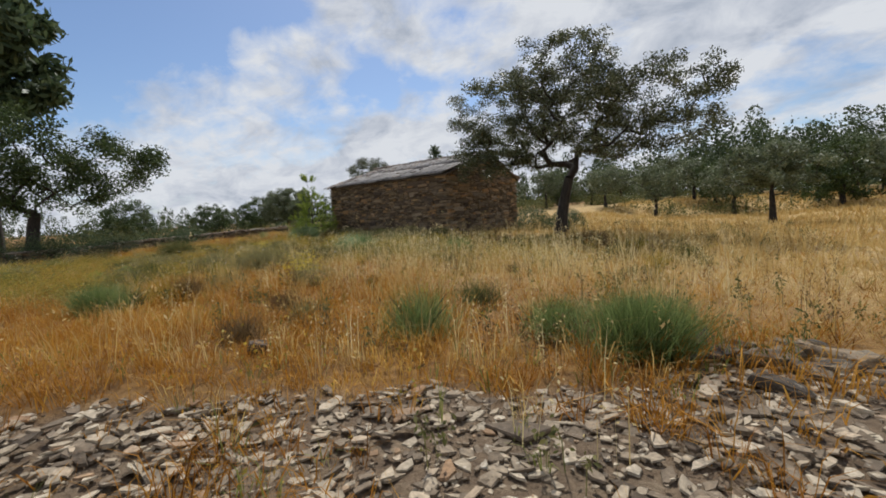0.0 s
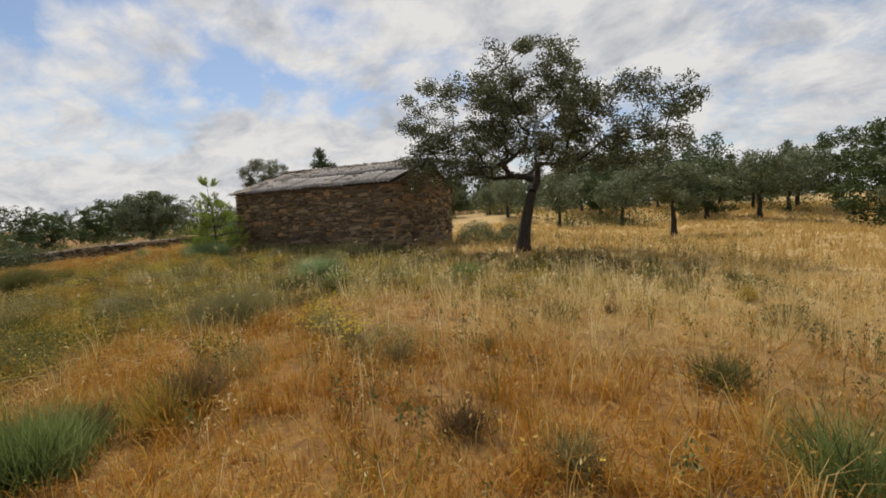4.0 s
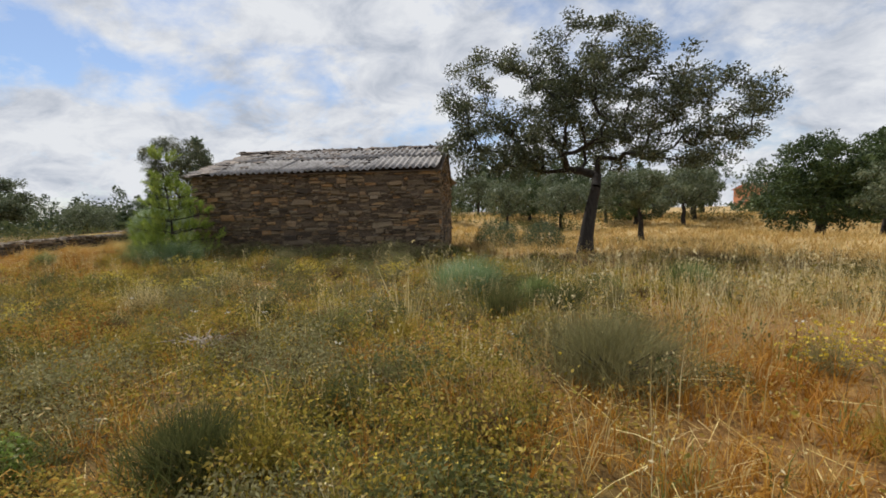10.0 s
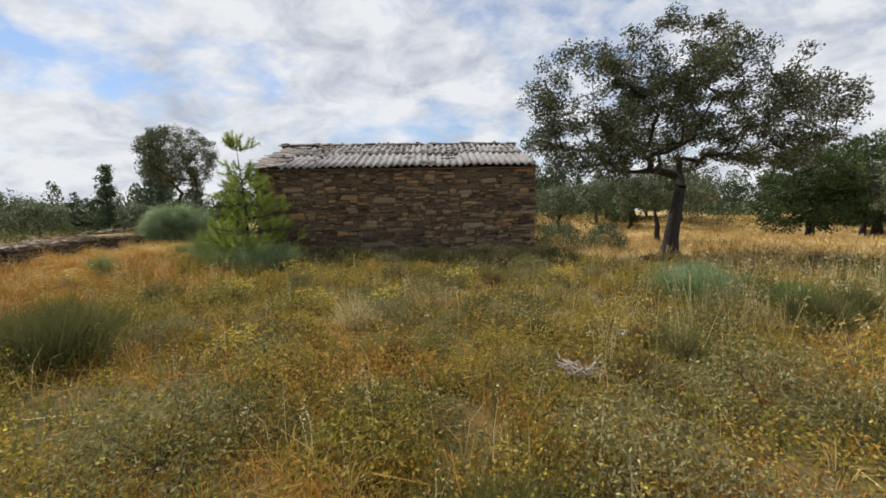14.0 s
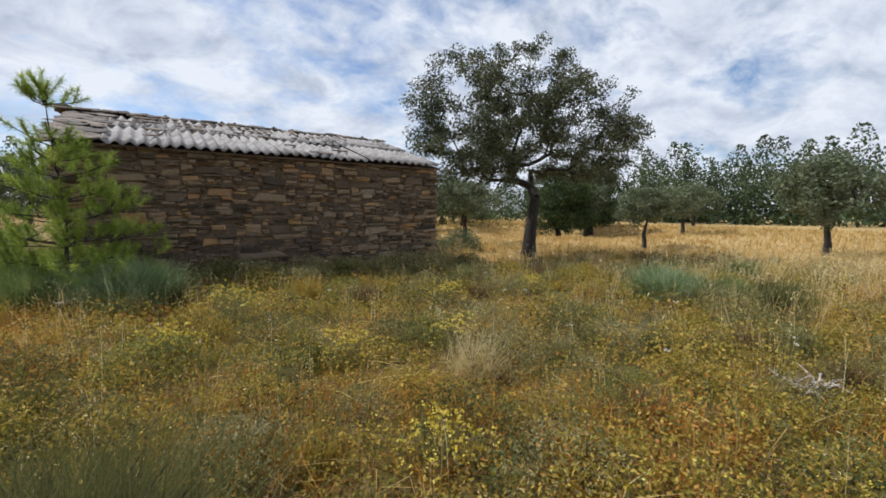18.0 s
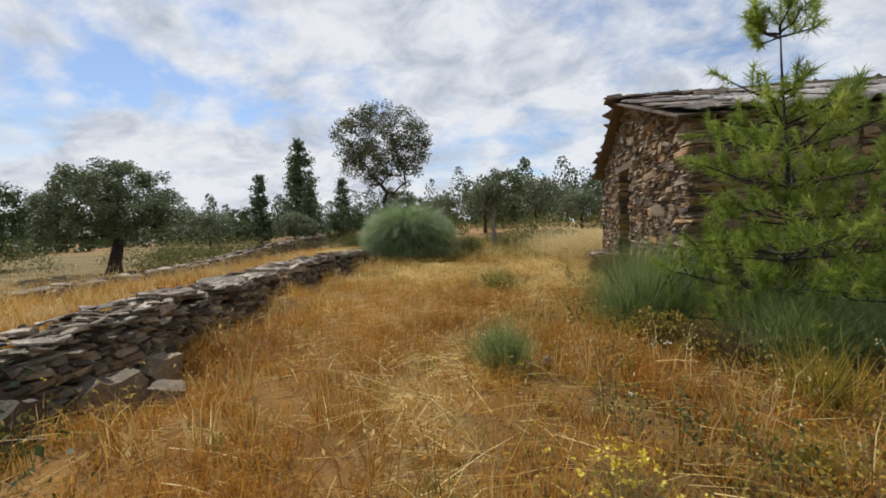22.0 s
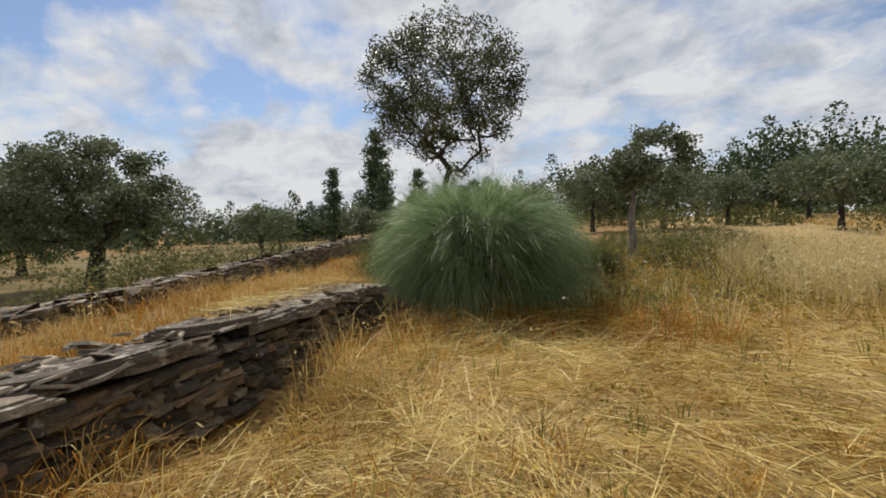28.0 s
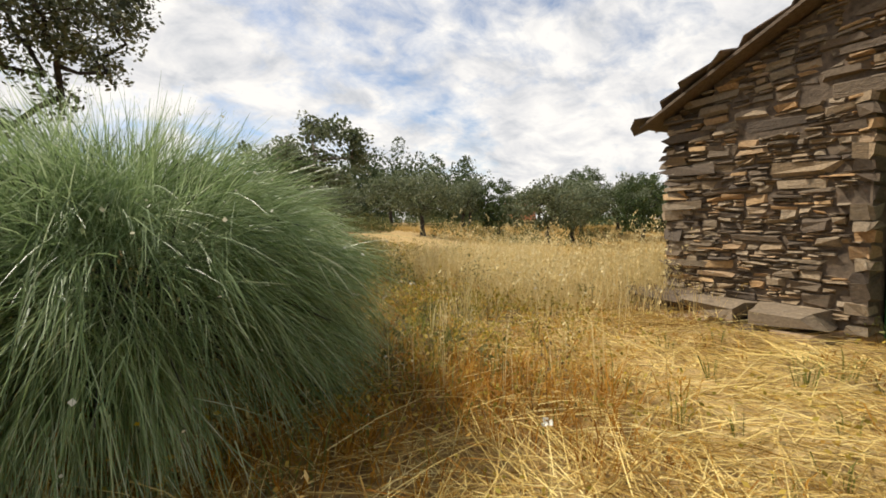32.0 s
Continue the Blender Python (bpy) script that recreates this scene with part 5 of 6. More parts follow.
def broom(label, x, y, r, h, n, seed, material=broom_leaf, width=.009, name="broom_bush", flat=0.25, group="broom bushes", seat=0.1):
    rng = np.random.default_rng(seed)
    bush = tagged(new(name), label, "bush", group)
    a = rng.uniform(0, 6.283, n)
    el = np.arcsin(rng.uniform(-.5, 1, n) if r > 1.4 else rng.uniform(math.sin(.05), 1, n) ** .8)
    lift = el + (.1 if r > 1.4 else .38) * np.cos(el) ** 2
    way = np.stack([np.cos(a) * np.cos(lift), np.sin(a) * np.cos(lift), np.sin(lift)], 1)
    reach = 1 / np.sqrt((np.cos(el) / r) ** 2 + (np.sin(el) / h) ** 2) * (1 + .08 * np.sin(a * 3 + seed) + .05 * np.sin(a * 7))
    if r > 1.4:
        # long twigs that leave the boughs all through the bush and hang outwards
        b = np.arange(n) // 7 * 7
        a, el, way, reach = a[b], el[b], way[b], reach[b]
        reach = np.where(el < 0, np.minimum(reach, .95 / np.maximum(np.sin(-el), .4)), reach)
        u, off = rng.uniform(.05, .78, n)[b], rng.normal(0, .12, (n, 3))[b]
        root = way * (reach * u)[:, None] + off + rng.normal(0, .02, (n, 3))
        root[:, 2] = np.maximum(root[:, 2] + seat, .3)
        length = np.minimum(reach * (1.06 - u), .8) * rng.uniform(.6, 1.15, n)
        way = way + rng.normal(0, .36, (n, 3))[b] + rng.normal(0, .13, (n, 3))
    else:
        # fine switches that rise from a broad stool
        root = np.stack([rng.normal(0, r * .22, n), rng.normal(0, r * .22, n), rng.uniform(0, .12, n) * h], 1)
        length = reach * rng.uniform(.55, 1.0, n) * (.85 + .15 * np.sin(el))
        way[:, 2] += rng.uniform(.1, .7, n)
        way[:, :2] += rng.normal(0, .13, (n, 2))
    way /= np.linalg.norm(way, axis=1, keepdims=True)
    droop = length * (flat * .4 + .85 * np.cos(el) ** 2) * (rng.uniform(.2, 1.2, n)[np.arange(n) // 7 * 7] if r > 1.4 else .3 * rng.uniform(.35, 1.0, n))
    v, f, tone = strands(root, way, length, droop, width, rng, 4 if n > 9000 else 3 if n > 900 else 2)
    z0 = -.02
    v[:, 2] = np.maximum(v[:, 2], z0 + .02 * rng.random(len(v)))
    np_part("foliage", v, f, material, bush, tone=tone)
    m = max(6, int(36 * min(r, 1)))
    a = rng.uniform(0, 6.283, m)
    v, f = tubes(np.zeros((m, 3)) + rng.normal(0, r * .05, (m, 3)) * np.array([1, 1, 0]), np.stack([np.cos(a) * r * .45, np.sin(a) * r * .45, rng.uniform(.35, .7, m) * h], 1), np.full(m, .006 * min(r, 1)), np.full(m, .003 * min(r, 1)), 5)
    np_part("woody_base", v, f, bark, bush)
    return put(bush, x, y, 0, 1, height(x, y))


def weeping_broom(label, x, y, seed):
    """Arching boughs from one stool, each clothed in long switches that follow it over and hang."""
    rng = np.random.default_rng(seed)
    bush = tagged(new("broom_bush"), label, "bush", "broom bushes")
    n, per = 1500, 24
    a = rng.uniform(0, 6.283, n)
    q = rng.random(n)
    wide = 1.40 * q ** .42 * (1 + .05 * np.sin(3 * a + 1) + .05 * np.sin(5 * a)) * rng.uniform(.82, 1.1, n)
    end_z = (.12 + 1.28 * np.sqrt(np.clip(1 - (wide / 1.5) ** 2.6, 0, 1))) * rng.uniform(.7, 1.1, n) * np.where(rng.random(n) < .07, 1.16, 1)
    skirt = rng.random(n) < .55
    end_z = np.where(skirt, .9 * rng.random(n) ** 1.35, end_z)
    wide = np.where(skirt, (1.2 + .16 * np.clip(end_z / .5, 0, 1)) * rng.uniform(.68, 1.08, n) * (1 + .06 * np.sin(4 * a + 2) + .05 * np.sin(7 * a)), wide)
    q = np.where(skirt, 1.0, q)
    out = np.stack([np.cos(a), np.sin(a), np.zeros(n)], 1)
    up = np.array([0, 0, 1.0])
    foot = np.stack([rng.normal(0, .2, n), rng.normal(0, .2, n), rng.uniform(.05, .4, n)], 1)
    end = out * wide[:, None] + up * end_z[:, None]
    bow = out * (wide * rng.uniform(.5, .8, n))[:, None] + up * (np.where(skirt, .75 + .6 * end_z, np.minimum(end_z + .4 * q + .15, 1.4)) * rng.uniform(.85, 1.08, n))[:, None]
    b = np.repeat(np.arange(n), per)
    s = rng.uniform(.4, .98, n * per)[:, None]
    root = foot[b] * (1 - s) ** 2 + bow[b] * 2 * s * (1 - s) + end[b] * s ** 2 + rng.normal(0, .03, (n * per, 3))
    along_it = (bow - foot)[b] * (1 - s) + (end - bow)[b] * s
    along_it /= np.linalg.norm(along_it, axis=1, keepdims=True)
    go = along_it + rng.normal(0, .17, (n * per, 3)) + np.repeat(rng.normal(0, .12, (n, 3)), per, 0)
    go /= np.linalg.norm(go, axis=1, keepdims=True)
    s = s[:, 0]
    length = np.minimum(.55, (1.0 - s) * 1.1 + .16) * rng.uniform(.5, 1.15, n * per)
    droop = length * rng.uniform(.05, .45, n * per) * np.sqrt(q[b])
    v, f, tone = strands(root, go, length, droop, .0052, rng, 4)
    v[:, 2] = np.maximum(v[:, 2], .02 * rng.random(len(v)))
    np_part("foliage", v, f, silver_broom_leaf, bush, tone=tone)
    u = np.linspace(0, .9, 5)[None, :, None]
    pts = foot[:160, None] * (1 - u) ** 2 + bow[:160, None] * 2 * u * (1 - u) + end[:160, None] * u ** 2
    v, f = tubes(pts[:, :-1].reshape(-1, 3), pts[:, 1:].reshape(-1, 3), np.tile([.011, .009, .007, .005], 160), np.tile([.009, .007, .005, .003], 160), 5)
    np_part("woody_base", v, f, bark, bush)
    k = rng.integers(0, n * per, 260)
    v, f, tone = leaves(root[k] + go[k] * length[k][:, None], .018, rng, .6, .9)
    np_part("bloom", v, f, white_petal, bush, "tiny white flowers", tone)["kind"] = "stuff"
    return put(bush, x, y, 0, 1, height(x, y))


weeping_broom("huge silvery-green broom bush hanging over the wall's end", -5.5, 5.8, 71)
broom("green broom bush in front of the hut wall", 1.1, -2.6, 1.05, .72, 6500, 72, silver_broom_leaf, .005)
broom("green broom bush at the hut's corner", -.85, -1.0, 1.05, 1.15, 3600, 73, width=.005)
broom("tall thin green broom along the gable wall", -.55, .25, .8, 1.05, 2200, 174, width=.005)
broom("green broom bush at the foot of a young pine", .1, -2.2, 1.0, .66, 4500, 74, width=.005)
broom("rounded green broom bush among yellow herbs", 9.25, -6.2, .95, .7, 4200, 75, silver_broom_leaf, .006)
broom("small green broom bush among yellow herbs", 10.4, -6.9, .55, .42, 1650, 76)
broom("small green broom bush in the oak's shade", 13.2, -6.0, .6, .5, 1875, 77)
broom("dark green broom bush at the edge of the slate", 19.3, -11.85, .68, .52, 4600, 78, width=.005)
broom("sparse dark broom beside a larger bush", 18.6, -11.8, .5, .42, 1300, 79, width=.005)
broom("pale green broom shoots in dry grass", 17.5, -12.45, .6, .6, 800, 80, width=.005)
broom("low green broom in tall herbs", 12.75, -13.75, .62, .5, 2600, 81, width=.005)
broom("dark green bush in the herbs", 1.0, -8.5, 1.05, .7, 4600, 82, scrub_leaf, .006)
broom("dark olive shrub in the herbs", 7.7, -11.6, .55, .42, 1500, 120, scrub_leaf, .006)
broom("dark olive shrub in the herbs", 5.2, -11.4, .6, .4, 1500, 121, scrub_leaf, .006)
broom("thin green broom shoots beside the trodden path", -2.45, -2.9, .42, .5, 1100, 83, width=.005)
broom("dark thin bush in the cut grass", -3.1, .9, .3, .45, 60, 84, flower_stalk, .003)
broom("grey-green tuft in the straw", -2.7, 1.0, .62, .46, 1000, 85, green_blade, .003)
broom("dry brown bush by the doorway", -.55, 3.2, .6, .6, 1500, 86, brown_twig, .005)
broom("dark dry shrub in the orange grass", 12.95, -12.75, .5, .42, 1100, 89, brown_twig, .005)
broom("grey-brown shrub among dry grass", 10.55, -10.2, 1.15, .5, 3200, 90, flower_stalk, .005)
broom("dark herb bush among yellow flowers", 9.8, -7.9, .6, .5, 1800, 91, scrub_leaf, .006)
broom("tuft of bleached dead grass", 3.95, -7.3, .5, .62, 620, 92, bleached_blade, .004)
broom("rounded green scrub beside the field wall", -7.3, 6.8, 1.0, .9, 2250, 93, scrub_leaf, .01)
broom("low green scrub behind the broom", -4.2, 9.0, .9, .7, 1650, 94, scrub_leaf, .01)


def strewn_shrubs():
    rs = random.Random(77)
    kinds = [("low grey-green shrub among the herbs", flower_stalk), ("low dark green shrub among the herbs", scrub_leaf), ("low dry brown shrub among the herbs", brown_twig), ("low olive-green shrub among the herbs", herb_leaf)]
    first = []
    for i, (label, material) in enumerate(kinds):
        first.append(broom(label, 5.2 + 1.1 * i, -7.3 - .5 * i, .38, .34, 340, 400 + i, material, .006, "low_shrub", .25, "low shrubs"))
    made = 0
    while made < 84:
        x, y = rs.uniform(-1.5, 19), rs.uniform(-14, -1.2)
        if min((x - p[0]) ** 2 + (y - p[1]) ** 2 for p in TRACK) < .9 or (x > 17.5 and y < -10) or (x > 13 and rs.random() < .4):
            continue
        s = rs.uniform(.6, 1.35)
        again(first[int(rs.random() * 4)], x, y, rs.uniform(0, 360), s, height(x, y))
        made += 1


strewn_shrubs()


def leafy_bush(label, x, y, r, h, n, leaf, material, seed, name="leafy_bush", group=""):
    rng = np.random.default_rng(seed)
    bush = tagged(new(name), label, "bush", group)
    u = rng.normal(size=(n, 3))
    u /= np.linalg.norm(u, axis=1, keepdims=True)
    u[:, 2] = np.abs(u[:, 2])
    c = u * rng.uniform(.4, 1, (n, 1)) ** .6 * np.array([r, r, h]) + np.array([0, 0, .03])
    v, f, tone = leaves(c, leaf, rng, 1, .4)
    np_part("foliage", v, f, material, bush, tone=tone)
    v, f = tubes(np.zeros((12, 3)), c[:12] * .85, np.full(12, .006), np.full(12, .002), 5)
    np_part("stem", v, f, brown_twig, bush)["kind"] = "stuff"
    return put(bush, x, y, 0, 1, height(x, y))


leafy_bush("dark green leafy shrub under the hut's corner", 10.3, 4.2, 1.05, 1.15, 6000, .065, pine_leaf, 87, "leafy_shrub")
leafy_bush("dark green leafy shrub beside the oak's trunk", 12.15, 4.0, .95, 1.0, 5200, .065, pine_leaf, 88, "leafy_shrub")
leafy_bush("fresh light-green leafy bush in the herbs", 6.6, -11.8, .27, .27, 700, .06, bright_leaf, 95)
leafy_bush("fresh light-green leafy bush in the herbs", 6.2, -12.35, .2, .2, 420, .05, bright_leaf, 96)


def herb_mounds():
    rs = random.Random(91)
    kinds = [leafy_bush("rounded mound of yellow-green herbs", 4.6, -9.9, .36, .27, 1100, .03, herb_leaf, 97, "herb_mound", "herb mounds"),
             leafy_bush("low olive-green mound of herbs", 5.6, -7.0, .46, .34, 1700, .03, scrub_leaf, 98, "herb_mound", "herb mounds"),
             leafy_bush("grey-green mound of dry herbs", 3.4, -8.9, .44, .36, 1700, .028, flower_stalk, 99, "herb_mound", "herb mounds"),
             leafy_bush("fresh green mound of herbs", 7.6, -8.6, .42, .32, 1500, .03, green_blade, 100, "herb_mound", "herb mounds")]

    def clear(x, y, gap):
        return min((x - p[0]) ** 2 + (y - p[1]) ** 2 for p in TRACK) > gap
    made = 0
    while made < 150:
        x, y = rs.uniform(-1, 12), rs.uniform(-14.5, -1.5)
        if zones(np.array(x), np.array(y))[0] < .4 or not clear(x, y, .8):
            continue
        again(kinds[rs.choice((0, 0, 0, 1, 2, 2, 3))], x, y, rs.uniform(0, 360), rs.uniform(.6, 1.4), height(x, y) - .02)
        made += 1
    # a ragged row along the foot of the hut's front
    for k in range(30):
        x, y = .9 + k * .27 + rs.uniform(-.12, .12), rs.uniform(-1.5, -.45)
        again(kinds[rs.choice((1, 2, 2, 3))], x, y, rs.uniform(0, 360), rs.uniform(.9, 1.7), height(x, y) - .02)
    # single ones in the dry grass
    made = 0
    while made < 26:
        x, y = rs.uniform(10, 19), rs.uniform(-13.5, -2)
        if clear(x, y, 1.5) and zones(np.array(x), np.array(y))[3] < .1:
            again(kinds[rs.choice((1, 2))], x, y, rs.uniform(0, 360), rs.uniform(.6, 1.1), height(x, y) - .02)
            made += 1


herb_mounds()


def flower_bush(label, x, y, r, h, n, seed, petals=petal):
    rng = np.random.default_rng(seed)
    bush = tagged(new("flowering_bush"), label, "bush", "flowering bushes")
    a = rng.uniform(0, 6.283, n)
    el = rng.uniform(.35, 1.5, n)
    way = np.stack([np.cos(a) * np.cos(el), np.sin(a) * np.cos(el), np.sin(el)], 1)
    reach = 1 / np.sqrt((np.cos(el) / r) ** 2 + (np.sin(el) / h) ** 2) * rng.uniform(.6, 1.05, n)
    root = np.stack([rng.normal(0, r * .2, n), rng.normal(0, r * .2, n), np.zeros(n)], 1)
    v, f, tone = strands(root, way, reach, reach * .06, .004, rng, 2)
    np_part("foliage", v, f, flower_stalk, bush, tone=tone)
    k = rng.random(n) < (.3 if n > 300 else .25)
    tip = (root + way * reach[:, None])[k]
    c = np.repeat(tip, 5, 0) + rng.normal(0, .012, (len(tip) * 5, 3)) * np.array([1, 1, .4])
    v, f, tone = leaves(c, .02, rng, .35, .9)
    np_part("bloom", v, f, petals, bush, tone=tone)["kind"] = "stuff"
    return put(bush, x, y, 0, 1, height(x, y))


for i, (x, y, r, h) in enumerate([(12.75, -10.55, .55, .5), (13.4, -10.95, .45, .38), (12.3, -10.2, .35, .38), (2.2, -3.9, .6, .5), (1.5, -5.1, .4, .35), (4.3, -6.5, .4, .45), (3.1, -6.2, .4, .4), (-1.9, -4.6, .3, .3), (-2.6, -5.3, .3, .3), (5.6, -4.4, .5, .4), (7.6, -4.6, .45, .4), (2.9, -8.3, .35, .35)]):
    flower_bush("dry herb bush dotted with small yellow flower heads", x, y, r, h, 420 if x > 0 else 200, 110 + i)


# ---- grass ----
WALKED = np.array(TRACK)


def path_distance(x, y):
    d = np.full(x.shape, 1e9)
    for px, py in WALKED:
        d = np.minimum(d, (x - px) ** 2 + (y - py) ** 2)
    return np.sqrt(d)


def free_ground(x, y):
    ok = ~((x > -.05) & (x < HL + .05) & (y > -.05) & (y < HW + .05))
    wx = np.interp(y, [-16, -9, -4.2, -2.7, -.7, 1.2, 4.7], [-5.6, -5.5, -5.7, -5.98, -6.32, -6.45, -6.6])
    ok &= ~((x > wx - .36) & (x < wx + .5 + .12 * np.sin(y * 3)) & (y < 4.8) & (y > -16))
    return ok


def scatter(rng, box, per_m2, far_fall=4.0, least=0.03):
    x0, x1, y0, y1 = box
    n = int((x1 - x0) * (y1 - y0) * per_m2)
    x, y = rng.uniform(x0, x1, n), rng.uniform(y0, y1, n)
    d = path_distance(x, y)
    keep = rng.random(n) < np.clip(np.exp(-np.maximum(d - 2.2, 0) / far_fall), least, 1)
    keep &= free_ground(x, y)
    return x[keep], y[keep], d[keep]


def blades(x, y, z, tall, width, lean, rng, tone=None, bent=None, toward=None):
    n = len(x)
    a, b = rng.uniform(0, 6.283, n), rng.uniform(0, 6.283, n)
    if toward is not None:
        a = toward
    base = np.stack([x, y, z], 1)
    way = np.stack([np.cos(a), np.sin(a), np.zeros(n)], 1)
    side = np.stack([np.cos(b), np.sin(b), np.zeros(n)], 1) * (width * .5)[:, None]
    up = np.array([0, 0, 1.0])
    mid = base + up * (tall * .55)[:, None] + way * (lean * tall * .25)[:, None]
    tip = base + up * (tall * (1 - .35 * lean))[:, None] + way * (lean * tall)[:, None]
    rnd = rng.random(n) if tone is None else tone
    if bent is None:
        bent = np.ones(n, bool)
    one = ~bent
    v = np.stack([base - side, base + side, mid - side * .8, mid + side * .8, tip], 1)[bent]
    f = np.array([[0, 1, 3], [0, 3, 2], [2, 3, 4]])
    f = (f[None] + np.arange(bent.sum())[:, None, None] * 5).reshape(-1, 3)
    v1 = np.stack([base - side, base + side, tip], 1)[one]
    f1 = np.arange(one.sum() * 3).reshape(-1, 3) + v.size // 3
    return np.concatenate([v.reshape(-1, 3), v1.reshape(-1, 3)]), np.concatenate([f, f1]), np.concatenate([np.repeat(rnd[bent], 5), np.repeat(rnd[one], 3)]), tip


def grass(name, label, weight, per_m2, tall, width, lean, material, seed, box=(-13, 30, -19, 18), clump=3, fall=4.0, heads=None, tuft=.05):
    """Tufts of blades that spread outwards from a common root."""
    rng = np.random.default_rng(seed)
    x, y, d = scatter(rng, box, per_m2, fall)
    gap = np.clip(1.0 + .9 * wob(x, y, 3.3) + .5 * wob(x, y, 8.1), .12, 1)
    keep = rng.random(len(x)) < weight(x, y) * gap
    x, y, d = x[keep], y[keep], d[keep]
    patch = np.clip(.85 + .4 * wob(x, y, 1.7) + .25 * wob(x, y, 4.9), .35, 1.6) * rng.uniform(.6, 1.25, len(x))
    own = rng.random(len(x))
    x, y, d, patch, own = (np.repeat(q, clump) for q in (x, y, d, patch, own))
    n = len(x)
    a, q = rng.uniform(0, 6.283, n), np.sqrt(rng.random(n))
    spread = tuft * (1 + .08 * d)
    x, y = x + np.cos(a) * q * spread, y + np.sin(a) * q * spread
    t = rng.uniform(*tall, n) * patch
    w = rng.uniform(*width, n) * (1 + d * .16)
    tone = np.clip(.55 * own + .45 * rng.random(n), 0, 1)
    v, f, tone, tip = blades(x, y, land(x, y) - .02, t, w, rng.uniform(*lean, n) * (.45 + .75 * q), rng, tone, d < 4.5, a + rng.normal(0, .6, n))
    tagged(np_part(name, v, f, material, None, tone=tone), label, "grass", kind="stuff")
    if heads:
        c = np.repeat(tip[rng.random(n) < heads[0]], 4, 0)
        c = c + rng.normal(0, .022, c.shape) * np.array([1, 1, 1.6])
        v, f, tone = leaves(c, heads[1], rng, 1.4, .35)
        tagged(np_part(name + "_ears", v, f, material if len(heads) < 3 else heads[2], None, tone=tone), "ripe ears on dry grass stalks", "grass", kind="stuff")


def dry_weight(x, y):
    h, g, s, r = zones(x, y)
    return np.clip((1 - .78 * h) * (1 - .55 * g) * (1 - .93 * s) * (1 - r * np.clip(.78 + .5 * wob(x, y, 2.7), .3, 1)), 0, 1)


def gold_weight(x, y):
    h, g, s, r = zones(x, y)
    return np.clip(g * (1 - .5 * h) + .10 * (1 - g) * (1 - .85 * h) + .12 * box_zone(x, y, 12, 20, -12, -5, 1), 0, 1) * (1 - .97 * r) * (1 - .96 * s)


def herb_weight(x, y):
    h, g, s, r = zones(x, y)
    return np.clip(h + .05, 0, 1) * (1 - .9 * r)


def straw_weight(x, y):
    h, g, s, r = zones(x, y)
    return np.clip(s * 1.1 + .10 * (1 - .8 * h), 0, 1) * (1 - .9 * r)


grass("dry_grass", "dry orange-brown field grass", dry_weight, 105, (.10, .36), (.003, .007), (.35, 1.6), dry_blade, 201, clump=10, fall=3.0, heads=(.03, .03), tuft=.07)
grass("gold_grass", "tall pale-gold wild oats", gold_weight, 65, (.25, .58), (.003, .006), (.2, 1.0), gold_blade, 202, clump=9, fall=4.4, heads=(.10, .04), tuft=.07)
grass("green_grass", "half-green grass between the herbs", lambda x, y: np.clip(herb_weight(x, y) * .42 + .05, 0, 1), 75, (.12, .36), (.004, .007), (.15, .9), green_blade, 203, clump=8, fall=3.2, heads=(.05, .03, gold_blade), tuft=.05)
grass("far_field_grass", "pale dry grass of the distant field", lambda x, y: np.clip(zones(x, y)[1], 0, 1) * (path_distance(x, y) > 9), 11, (.2, .45), (.012, .022), (.1, .7), gold_blade, 205, box=(7, 48, -14, 42), clump=3, fall=400.0)
grass("terrace_grass", "dry orange grass between the field walls", lambda x, y: np.ones_like(x), 50, (.12, .3), (.007, .012), (.1, .8), dry_blade, 206, box=(-14, -6.8, -8, 22), clump=3, fall=60.0)


grass("bleached_oats", "tall bleached wild oats in drifts", lambda x, y: np.clip(.95 * box_zone(x, y, -1.5, 1.8, 6.3, 11.5, .25) + .08 * box_zone(x, y, 12.5, 19, -9.5, -4.5, .5) + .07 * box_zone(x, y, 8, 13, -9, -5, .5), 0, 1), 250, (.5, .95), (.003, .006), (.08, .5), bleached_blade, 208, clump=7, fall=5.5, heads=(.35, .05), tuft=.09)

grass("wall_foot_grass", "tall bleached straw grass along the foot of the wall", lambda x, y: np.clip(.5 + .9 * wob(x, y, 2.9), 0, 1), 70, (.2, .5), (.003, .006), (.4, 1.5), straw_blade, 215, box=(-6.0, -4.8, .2, 4.9), clump=8, fall=6.0, tuft=.07)


def straw():
    rng = np.random.default_rng(204)
    x, y, d = scatter(rng, (-7, 12, -14, 12), 800, 4.0)
    keep = rng.random(len(x)) < straw_weight(x, y)
    x, y = x[keep], y[keep]
    n = len(x)
    a = wob(x, y, 1.1) * 2.5 + wob(x, y, 4.3) * 1.5 + rng.normal(0, .8, n)
    heap = np.clip(wob(x, y, 3.1) + .5 * wob(x, y, 7.3), 0, 1)
    root = np.stack([x, y, land(x, y) + rng.uniform(.0, 1.0, n) * (.05 + .16 * heap)], 1)
    way = np.stack([np.cos(a), np.sin(a), rng.normal(.06, .2, n)], 1)
    length = rng.uniform(.15, .62, n)
    v, f, tone = strands(root, way, length, length * .15, .006, rng, 2)
    tagged(np_part("straw", v, f, straw_blade, None, tone=tone), "flattened cut straw lying on the ground", "straw", kind="stuff")


straw()


